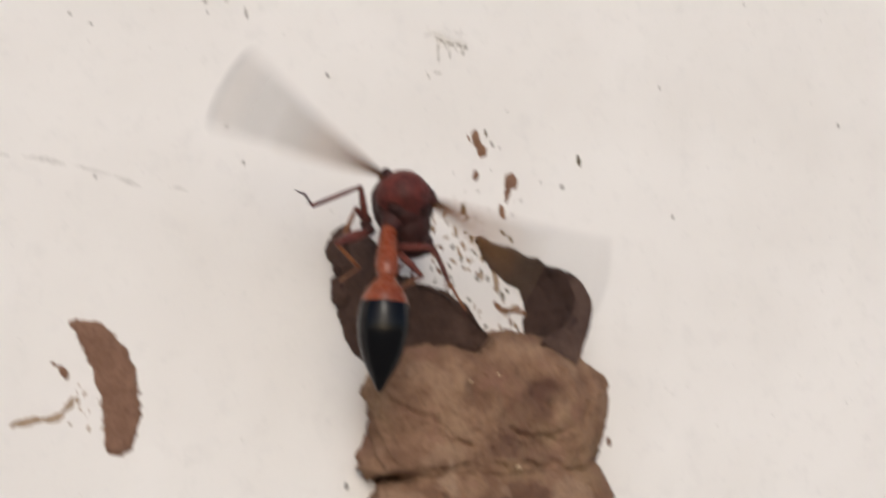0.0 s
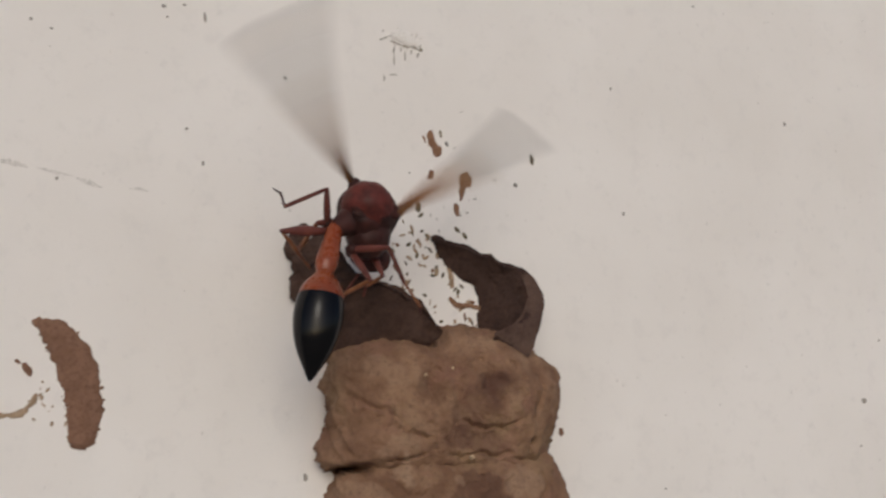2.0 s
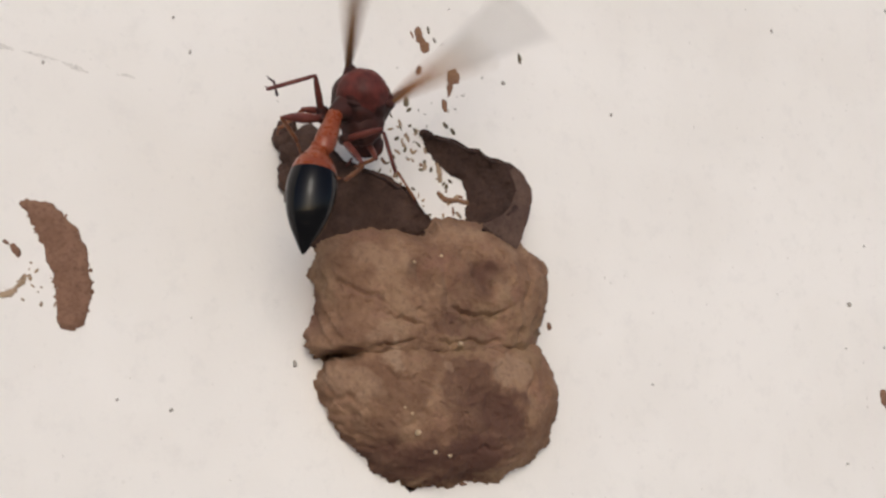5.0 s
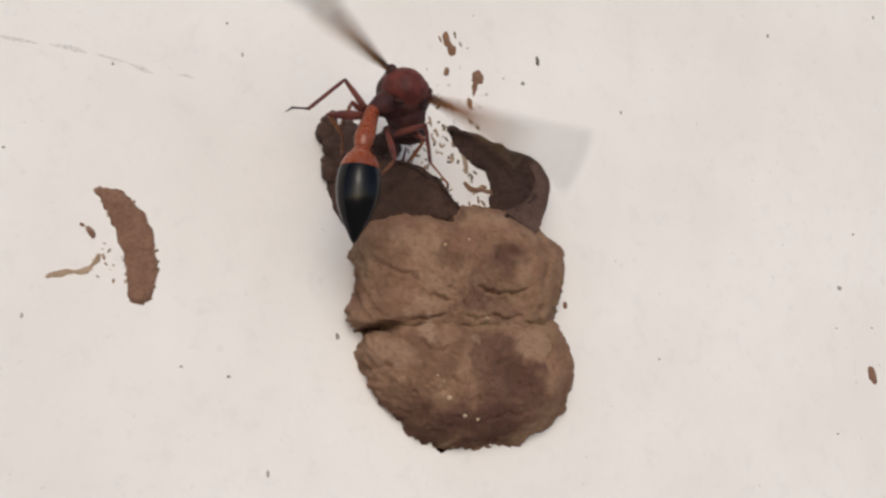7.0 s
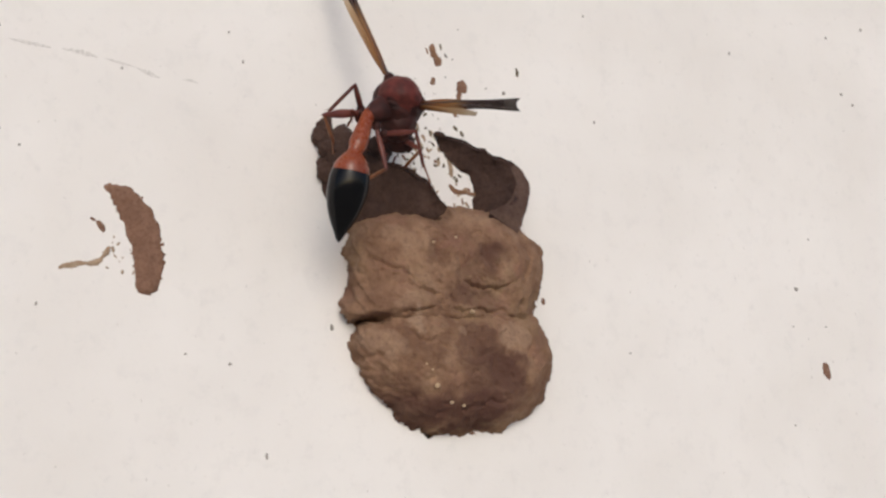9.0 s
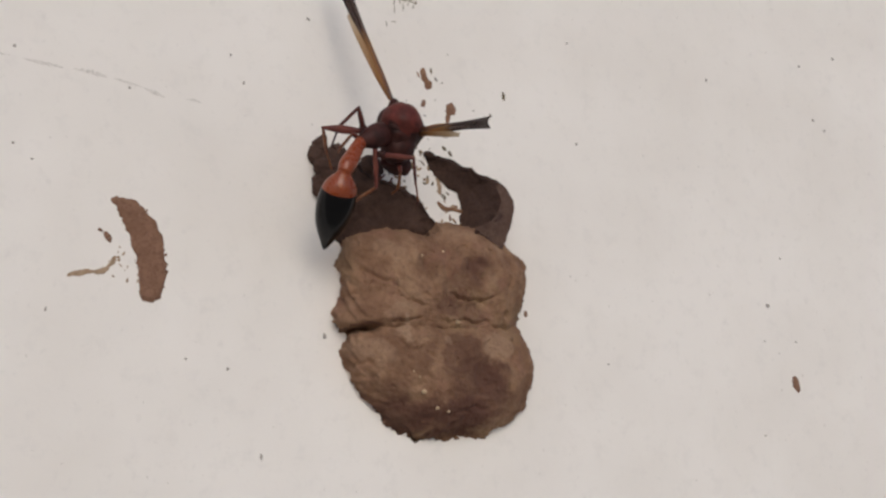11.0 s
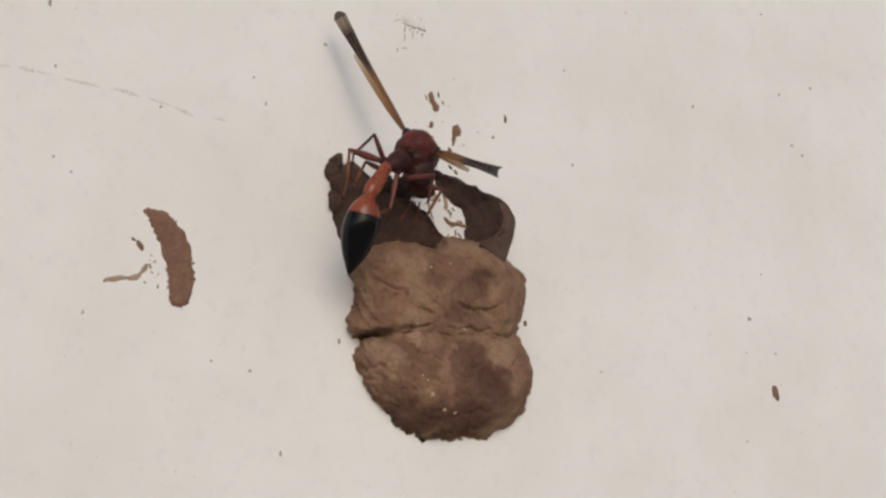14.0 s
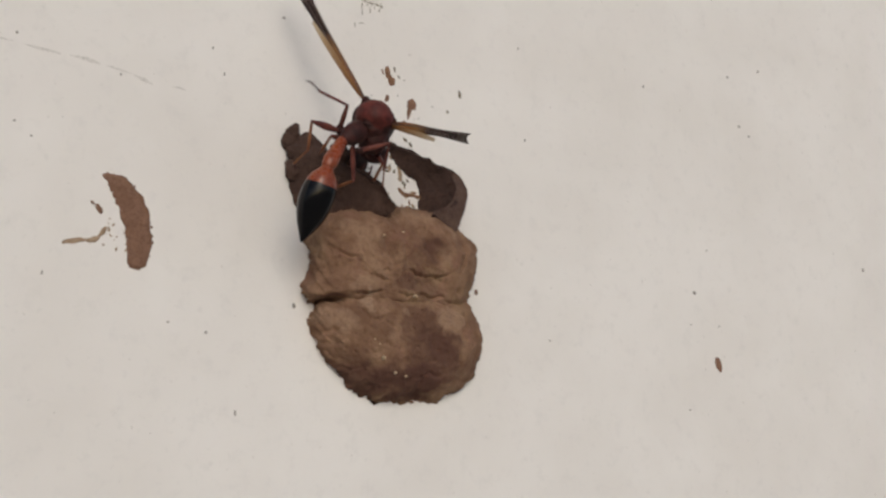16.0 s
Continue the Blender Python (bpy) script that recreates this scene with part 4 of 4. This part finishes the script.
# knee, ankle and toe of each leg
LEG_ROWS = {
    "A": [
        (0, -16.8, -11.9, 24.3, -20.3, -8.9, 22.7, -20.5, -6.2, 24.6), (0.5, -17.6, -11.2, 24.0, -20.5, -9.7, 20.4, -21.2, -6.8, 21.6), (1, -16.1, -11.9, 24.7, -19.8, -9.0, 23.2, -19.8, -6.4, 25.1),
        (1.5, -16.7, -12.6, 23.8, -17.3, -8.0, 25.2, -17.0, -6.3, 28.0), (2, -15.9, -12.3, 24.1, -18.8, -8.5, 22.9, -18.7, -6.0, 25.0), (2.5, -15.4, -11.6, 23.7, -16.8, -7.0, 24.5, -17.6, -3.9, 23.7),
        (3, -16.9, -12.1, 23.7, -19.7, -8.5, 22.1, -20.3, -6.0, 24.0), (3.5, -16.4, -12.7, 22.8, -16.9, -8.0, 24.0, -17.8, -5.3, 22.5), (4, -15.7, -12.3, 24.0, -19.7, -10.8, 21.5, -20.3, -8.1, 23.2),
        (6.5, -16.0, -12.1, 22.9, -17.1, -7.5, 24.0, -16.8, -5.4, 26.5), (7, -16.5, -9.5, 24.0, -19.7, -7.6, 20.8, -20.7, -4.7, 21.8), (7.5, -14.4, -11.4, 23.6, -14.2, -7.3, 26.2, -14.0, -5.3, 28.8),
        (8, -16.2, -12.4, 22.8, -17.6, -8.0, 21.3, -17.3, -4.8, 21.0), (10.5, -15.8, -12.6, 22.8, -17.0, -8.3, 20.9, -15.6, -5.4, 20.3), (11, -15.0, -12.6, 23.1, -15.6, -7.8, 22.1, -15.4, -5.0, 20.4),
        (11.5, -15.9, -12.8, 22.6, -16.9, -8.6, 20.3, -15.7, -5.6, 19.8), (12, -14.8, -12.0, 23.3, -15.3, -7.4, 21.9, -14.8, -4.4, 20.7), (12.5, -14.7, -11.1, 23.4, -15.7, -6.7, 21.6, -15.5, -5.7, 18.5),
        (13, -14.0, -10.1, 23.7, -15.0, -5.4, 22.7, -15.0, -4.4, 19.6), (13.5, -14.2, -11.3, 23.0, -15.1, -6.7, 21.6, -15.3, -5.6, 18.6), (14, -14.6, -11.3, 22.8, -15.4, -6.7, 21.3, -15.2, -5.5, 18.3),
        (14.5, -13.4, -11.6, 22.7, -14.7, -7.0, 21.8, -15.1, -5.8, 18.8), (15, -13.4, -11.7, 22.7, -15.0, -7.2, 21.7, -14.8, -4.7, 19.7), (15.5, -13.0, -11.2, 22.8, -14.5, -6.6, 21.6, -14.8, -5.4, 18.7),
        (16, -12.5, -12.2, 22.9, -15.1, -8.9, 25.3, -15.4, -6.5, 27.4),
    ],
    "B": [
        (0, -19.0, -12.5, 18.7, -16.0, -9.7, 17.5, -16.8, -6.3, 16.7), (0.5, -18.9, -11.9, 18.8, -16.4, -8.6, 17.7, -16.4, -5.2, 16.8), (1, -19.3, -12.6, 20.1, -17.0, -9.1, 19.2, -15.6, -6.0, 18.1),
        (1.5, -19.4, -12.6, 19.4, -16.6, -9.8, 17.8, -15.0, -6.7, 17.6), (2, -19.8, -11.5, 19.9, -17.1, -8.4, 18.6, -15.3, -5.5, 18.0), (2.5, -19.2, -11.2, 20.2, -16.9, -8.0, 18.6, -15.2, -5.3, 17.1),
        (3, -18.7, -12.7, 18.0, -15.8, -9.9, 16.6, -16.2, -6.4, 16.6), (3.5, -18.0, -12.3, 18.2, -15.2, -9.3, 16.9, -15.3, -5.9, 16.5), (4, -18.6, -12.2, 19.5, -16.3, -8.7, 18.6, -14.9, -5.7, 17.5),
        (6.5, -18.8, -12.0, 18.4, -15.9, -9.0, 17.4, -14.7, -5.8, 17.1), (7, -18.7, -11.1, 19.4, -16.0, -7.9, 18.5, -15.0, -4.7, 17.3), (7.5, -19.6, -10.4, 19.2, -16.9, -7.5, 17.4, -15.3, -4.5, 16.9),
        (8, -19.3, -11.0, 19.2, -16.9, -7.6, 18.0, -15.6, -4.4, 17.9), (10.5, -18.9, -10.9, 19.5, -16.6, -8.0, 17.4, -15.2, -4.9, 16.6), (11, -18.5, -10.3, 20.8, -16.6, -6.7, 19.5, -14.8, -4.0, 18.1),
        (11.5, -19.1, -11.4, 19.9, -17.1, -8.4, 17.5, -15.8, -5.4, 16.3), (12, -18.1, -10.5, 21.1, -16.6, -7.8, 18.2, -15.5, -4.8, 16.7), (12.5, -18.0, -9.7, 21.2, -16.3, -7.1, 18.4, -15.5, -4.0, 17.0),
        (13, -17.1, -8.8, 21.6, -15.6, -5.8, 19.0, -14.8, -2.7, 17.5), (13.5, -17.6, -10.4, 21.0, -16.0, -7.5, 18.3, -15.6, -4.4, 16.8), (14, -17.7, -10.4, 20.6, -16.4, -7.8, 17.4, -15.5, -4.6, 16.6),
        (14.5, -16.4, -9.6, 21.5, -15.4, -6.4, 18.8, -15.4, -3.5, 17.0), (15, -15.8, -8.9, 21.9, -15.2, -5.7, 19.1, -15.2, -2.8, 17.1), (15.5, -15.9, -9.8, 21.1, -15.3, -6.5, 18.5, -16.3, -3.7, 16.6),
        (16, -17.0, -11.2, 20.1, -15.9, -8.1, 17.4, -16.5, -4.9, 16.3),
    ],
    "F": [
        (0, -16.9, -10.9, 22.5, -16.9, -7.5, 20.6, -16.8, -5.6, 20.4), (0.5, -17.0, -10.3, 22.8, -16.8, -8.0, 19.6, -16.6, -6.1, 19.5), (1, -17.3, -10.1, 22.1, -17.0, -6.2, 21.9, -16.4, -4.4, 21.8),
        (1.5, -16.5, -11.2, 21.9, -17.3, -10.3, 18.2, -17.1, -8.4, 17.8), (2, -16.3, -10.9, 21.1, -16.9, -7.4, 19.4, -16.6, -5.5, 19.2), (2.5, -15.7, -10.9, 21.8, -17.4, -9.7, 18.4, -17.3, -7.8, 18.3),
        (3, -16.5, -11.2, 21.7, -17.6, -8.1, 19.5, -17.2, -6.2, 19.6), (3.5, -16.6, -10.1, 22.0, -16.1, -6.7, 20.1, -15.9, -4.8, 20.1), (4, -16.0, -10.3, 21.2, -16.6, -6.5, 20.7, -16.3, -4.6, 20.6),
        (6.5, -16.6, -10.1, 21.0, -17.7, -7.2, 18.6, -17.4, -5.3, 18.6), (7, -15.9, -10.2, 21.4, -15.5, -6.4, 20.5, -15.0, -4.6, 20.5), (7.5, -15.9, -10.5, 21.2, -15.8, -7.0, 19.6, -15.6, -5.0, 19.5),
        (8, -15.8, -11.1, 20.6, -14.7, -7.3, 21.0, -14.4, -5.4, 21.0), (10.5, -15.6, -10.9, 20.3, -14.3, -7.2, 19.6, -13.8, -5.4, 19.6), (11, -15.0, -10.9, 20.5, -14.8, -7.0, 20.1, -14.5, -5.1, 20.0),
        (11.5, -16.0, -10.8, 19.8, -15.6, -7.0, 18.9, -15.2, -5.1, 18.8), (12, -15.1, -10.2, 20.5, -14.6, -6.4, 19.6, -14.3, -4.5, 19.5), (12.5, -15.3, -9.5, 20.3, -14.6, -5.8, 19.4, -14.1, -3.9, 19.2),
        (13, -14.4, -8.4, 21.0, -14.3, -4.6, 19.9, -13.9, -2.8, 19.8), (13.5, -14.5, -8.3, 20.8, -14.1, -4.6, 19.8, -13.7, -2.7, 19.6), (14, -14.9, -9.4, 19.8, -14.4, -5.7, 18.3, -13.9, -3.9, 18.2),
        (14.5, -13.6, -8.3, 20.7, -13.2, -4.5, 19.8, -12.7, -2.7, 19.6), (15, -13.6, -9.1, 20.2, -13.1, -5.3, 19.6, -12.7, -3.4, 19.4), (15.5, -13.3, -9.6, 19.8, -12.8, -5.7, 19.2, -12.4, -3.8, 19.2),
        (16, -13.7, -10.1, 19.1, -13.2, -6.2, 18.4, -12.8, -4.4, 18.5),
    ],
    "C": [
        (0, -11.5, -13.8, 16.4, -11.8, -9.4, 16.2, -11.9, -7.8, 16.2), (0.5, -11.6, -13.2, 15.8, -11.8, -8.9, 15.4, -12.0, -7.3, 15.4), (1, -11.9, -14.1, 16.5, -12.1, -9.9, 15.6, -12.3, -8.3, 15.5),
        (1.5, -11.9, -14.4, 16.4, -12.7, -10.3, 15.1, -12.7, -8.8, 15.0), (2, -12.1, -14.3, 15.6, -13.7, -10.3, 14.7, -13.8, -8.7, 14.7), (2.5, -12.3, -14.3, 15.2, -12.8, -10.0, 14.9, -12.8, -8.4, 14.9),
        (3, -11.4, -13.8, 15.5, -11.5, -9.4, 15.6, -11.6, -7.8, 15.6), (3.5, -10.9, -13.3, 15.5, -10.8, -9.0, 15.6, -10.9, -7.4, 15.7), (4, -11.4, -13.9, 15.8, -11.7, -9.6, 15.4, -11.7, -8.0, 15.5),
        (6.5, -11.7, -13.1, 14.8, -12.0, -8.7, 14.9, -12.1, -7.2, 15.1), (7, -11.9, -12.7, 15.0, -11.8, -8.3, 14.7, -11.7, -6.7, 14.8), (7.5, -12.3, -13.0, 14.3, -14.0, -9.2, 13.0, -13.7, -7.9, 12.1),
        (8, -11.7, -11.3, 14.2, -13.1, -7.2, 13.6, -13.0, -6.4, 12.2), (10.5, -11.2, -10.2, 14.8, -11.8, -5.8, 14.7, -11.7, -4.2, 14.8), (11, -11.0, -8.9, 15.0, -11.9, -4.7, 14.5, -12.2, -3.6, 13.3),
        (11.5, -10.9, -9.5, 15.0, -12.0, -5.4, 14.2, -11.7, -3.8, 14.1), (12, -11.5, -11.5, 14.4, -11.8, -7.2, 15.0, -11.9, -5.6, 14.9), (12.5, -11.8, -12.0, 14.1, -12.1, -7.7, 14.2, -12.0, -6.1, 14.4),
        (13, -12.2, -11.4, 14.1, -12.5, -7.1, 14.2, -12.3, -5.5, 14.4), (13.5, -11.3, -11.3, 13.7, -11.8, -6.9, 13.9, -11.6, -5.3, 14.1), (14, -11.6, -10.2, 13.9, -11.3, -5.8, 14.3, -11.2, -4.2, 14.5),
        (14.5, -11.0, -10.2, 13.7, -11.2, -5.9, 14.3, -11.1, -4.3, 14.4), (15, -11.4, -10.9, 14.2, -12.0, -6.6, 14.1, -11.9, -5.0, 14.3), (15.5, -10.6, -10.8, 13.5, -11.3, -6.5, 14.2, -11.1, -5.0, 14.4),
        (16, -9.5, -8.4, 14.3, -9.8, -4.0, 14.6, -9.7, -2.5, 14.9),
    ],
    "D": [
        (0, -10.4, -13.8, 19.0, -7.8, -10.4, 16.9, -5.3, -8.6, 14.6), (0.5, -10.1, -13.7, 18.9, -7.6, -11.1, 15.9, -5.1, -8.8, 13.9), (1, -10.1, -13.7, 18.9, -7.7, -10.4, 16.5, -5.0, -8.2, 14.8),
        (1.5, -9.5, -12.8, 19.3, -7.2, -10.0, 16.3, -4.5, -7.6, 14.9), (2, -10.4, -14.2, 18.8, -7.9, -11.1, 16.4, -5.3, -8.9, 14.5), (2.5, -10.5, -14.6, 18.9, -8.2, -11.9, 15.7, -5.6, -9.4, 14.2),
        (3, -9.4, -12.8, 19.1, -7.2, -9.6, 16.5, -4.4, -7.2, 15.3), (3.5, -9.3, -13.6, 18.7, -7.2, -10.1, 16.2, -4.8, -7.6, 14.6), (4, -9.3, -13.5, 19.1, -7.2, -10.4, 16.2, -4.6, -8.2, 14.4),
        (6.5, -9.6, -13.5, 18.5, -7.3, -10.2, 15.9, -4.5, -8.2, 14.1), (7, -8.9, -13.3, 19.0, -7.1, -10.1, 16.0, -4.1, -8.2, 14.4), (7.5, -10.3, -14.1, 17.6, -7.7, -10.9, 15.5, -5.0, -8.4, 14.3),
        (8, -9.9, -14.1, 18.1, -7.6, -11.2, 15.1, -5.4, -8.1, 14.5), (10.5, -8.7, -13.6, 18.4, -6.7, -9.8, 16.4, -4.6, -7.2, 14.5), (11, -8.2, -13.4, 17.9, -6.2, -9.3, 16.6, -4.4, -6.3, 15.0),
        (11.5, -8.5, -13.0, 18.7, -6.4, -9.4, 16.5, -4.4, -6.4, 15.1), (12, -8.4, -14.3, 18.5, -6.6, -10.3, 16.9, -4.9, -8.2, 14.1), (12.5, -8.5, -14.3, 18.7, -6.8, -10.5, 16.4, -4.7, -7.6, 14.9),
        (13, -8.1, -14.4, 18.4, -6.4, -10.4, 16.7, -4.1, -7.5, 15.5), (13.5, -8.2, -14.6, 18.0, -6.7, -10.5, 16.0, -4.9, -7.3, 14.9), (14, -7.8, -14.4, 17.8, -6.6, -10.5, 15.4, -4.4, -7.3, 15.0),
        (14.5, -7.8, -14.9, 17.3, -6.8, -10.9, 14.9, -4.7, -7.8, 14.2), (15, -7.6, -14.8, 17.1, -6.7, -10.5, 15.4, -6.1, -6.7, 15.7), (15.5, -6.7, -14.3, 17.4, -5.8, -10.1, 15.3, -4.4, -6.6, 14.6),
        (16, -6.3, -12.1, 19.0, -5.1, -8.2, 16.7, -3.6, -4.9, 15.5),
    ],
    "E": [
        (0, -8.5, -9.2, 19.6, -6.5, -6.4, 18.2, -5.8, -5.0, 17.3), (0.5, -10.0, -10.2, 20.0, -11.1, -7.0, 18.6, -11.5, -5.3, 18.2), (1, -9.9, -9.5, 18.7, -10.2, -5.9, 18.1, -10.8, -4.5, 17.2),
        (1.5, -9.2, -9.5, 18.1, -9.8, -5.9, 17.7, -10.1, -4.1, 17.4), (2, -9.2, -9.1, 17.1, -9.5, -5.4, 16.9, -9.5, -3.6, 16.9), (2.5, -8.8, -9.7, 17.4, -7.4, -6.4, 16.4, -6.8, -4.7, 16.4),
        (3, -7.3, -8.5, 19.7, -4.0, -8.1, 18.2, -3.4, -6.4, 18.2), (3.5, -9.8, -10.2, 19.1, -10.0, -6.8, 17.8, -9.9, -5.0, 17.7), (4, -8.4, -9.3, 17.9, -9.1, -5.7, 17.8, -9.4, -3.9, 17.6),
        (6.5, -9.0, -8.5, 17.3, -9.9, -4.9, 17.3, -10.2, -3.2, 17.5), (7, -7.4, -9.2, 18.7, -7.7, -5.7, 17.4, -7.7, -3.9, 17.2), (7.5, -8.6, -8.7, 16.6, -8.7, -5.0, 17.1, -8.7, -3.3, 17.4),
        (8, -7.2, -9.3, 17.6, -7.8, -5.8, 16.9, -7.6, -4.0, 17.0), (10.5, -6.3, -8.2, 17.6, -6.1, -4.5, 16.9, -5.7, -2.8, 17.0), (11, -8.2, -9.4, 17.3, -7.0, -6.0, 16.3, -7.2, -4.2, 16.0),
        (11.5, -7.7, -10.0, 17.9, -7.3, -6.5, 16.8, -7.1, -4.8, 16.8), (12, -6.6, -9.9, 18.1, -5.0, -6.6, 17.4, -6.1, -5.8, 16.3), (12.5, -7.6, -9.3, 17.4, -7.4, -5.6, 16.8, -6.9, -3.9, 16.8),
        (13, -4.9, -9.3, 17.6, -4.6, -5.8, 16.2, -4.1, -4.1, 16.2), (13.5, -6.8, -9.9, 16.9, -6.2, -6.7, 15.2, -5.7, -5.0, 15.2), (14, -4.5, -10.3, 17.6, -5.3, -8.0, 14.9, -4.8, -6.3, 14.9),
        (14.5, -4.6, -9.8, 16.3, -4.1, -6.6, 14.6, -3.5, -4.9, 14.7), (15, -2.5, -8.5, 17.3, -3.2, -5.6, 15.2, -3.3, -4.0, 16.0), (15.5, -2.9, -8.5, 16.3, -1.0, -7.0, 13.5, 0.0, -5.6, 13.5),
        (16, -5.7, -9.1, 17.1, -5.3, -5.7, 15.9, -4.8, -3.9, 16.0),
    ],
}
# seconds, and for the left and right wing: 1 at the outer or lower end of the stroke, -1 at the raised end, less on the way down
BEAT = [(0, 1, 1), (0.5, 1, 1), (1, 1, 1), (1.5, 1, 1), (2, 0.3, -1), (2.5, -1, -1), (3, 1, 1), (3.5, 1, 1), (4, 0.3, -1), (4.5, 1, 1), (5, -1, -1), (5.5, 1, 1), (6, 0.3, 0.3), (6.5, 0.3, -1), (7, 1, 1)]
STOP = 7.13


def beats(side):
    """Where in its stroke the wing is at each thirtieth of a second: it swings from end to end and back."""
    swing = []
    for n in range(int(STOP * FPS)):
        t, *ends = min(BEAT, key=lambda row: abs(row[0] - n / FPS))
        step = n - round(t * FPS)
        turn = (-1) ** step
        if abs(ends[side]) == 1:
            swing.append(ends[side] * (1.0 if turn > 0 else -1.7 if abs(step) == 1 else -1.0))
        else:
            swing.append({-1: -1.1, 0: ends[side], 1: 1.7}.get(step, turn * (-1 if step > 0 else 1)))
    for n in range(1, len(swing)):
        if n % 15 > 2 and swing[n] * swing[n - 1] > 0:
            swing[n - 1] = 0.0
    swing[1] = swing[0] * 0.1
    return swing


def body_pose(t):
    """The thorax's pose at t, on straight lines between its rows."""
    times = [row[0] for row in THORAX_AT]
    x, z, rx, ry, rz = (float(np.interp(t, times, [row[k] for row in THORAX_AT])) for k in range(1, 6))
    return pose(x * MM, -9 * MM, z * MM, rx, ry, rz)


def motions():
    """The wasp creeps along the rim; its wings beat and then rest, its abdomen swings, its legs shift."""
    walk(wasp, [(row[0], body_pose(row[0])) for row in THORAX_AT])

    # the pellets are held under the body, then set down on the rim
    for pellet, (leave, arrive, x, d, z) in zip(pellets, ((4.2, 7.3, -9.4, 2.8, 19.5), (11.0, 12.3, -6.8, 2.6, 18.9))):
        rows = []
        for t, bx, bz, *_ in THORAX_AT:
            if t <= leave:
                rows.append((t, pose((bx + 2.6) * MM, -3.5 * MM, (bz + 1.0) * MM)))
        rows += [(t, pose(x * MM, -d * MM, z * MM)) for t in (arrive, 16.0)]
        walk(pellet, rows)

    stalk, rear, waist = [], [], []
    for t, *values in ABDOMEN_AT:
        root, joint, tip = (Vector(values[k:k + 3]) for k in (0, 3, 6))
        back = body_pose(t).inverted()
        stalk.append((t, back @ aim(root, joint)))
        near = (back @ (root * MM)) / MM
        middle = near - near.normalized() * 3.6
        waist.append((t, aim(middle, near)))
        rear.append((t, back @ aim(root + (joint - root).normalized() * 4.75, tip)))
    walk(propodeum, waist)
    walk(petiole, stalk)
    walk(gaster, rear)

    view = Vector((-0.42, -0.86, -0.2)).normalized()
    for k, (hinge, low, high) in enumerate(STROKES):
        hinge, low, high = Vector(hinge), Vector(low).normalized(), Vector(high).normalized()
        axis, sweep = low.cross(high).normalized(), low.angle(high)
        rows = []
        for n, at in enumerate(beats(k)):
            way = Matrix.Rotation(sweep * (1 - at) / 2, 3, axis) @ low
            rows.append((n / FPS, aim(hinge, hinge + way, view)))
        for t, *way in (REST_LEFT, REST_RIGHT)[k]:
            turn = body_pose(t).to_3x3().inverted()
            for when in ((7.2, t) if t == 7.5 else (t,)):
                rows.append((when, aim(hinge, hinge + turn @ Vector(way), turn @ view)))
        walk(wings[k], rows)

    for key, pieces in legs.items():
        steps = [[] for _ in pieces]
        for t, *values in LEG_ROWS[key]:
            back = body_pose(t).inverted()
            late = min(1.0, max(0.0, (t - 4) / 6))
            at = Vector(HIPS[key][0]).lerp(Vector(HIPS[key][1]), late)
            for k in range(3):
                goal = (back @ (Vector(values[3 * k:3 * k + 3]) * MM)) / MM
                way = (goal - at).normalized()
                steps[k].append((t, aim(at, at + way)))
                at = at + way * (LENGTHS[key][k] * 0.97)
        for k, piece in enumerate(pieces):
            walk(piece, steps[k])


motions()
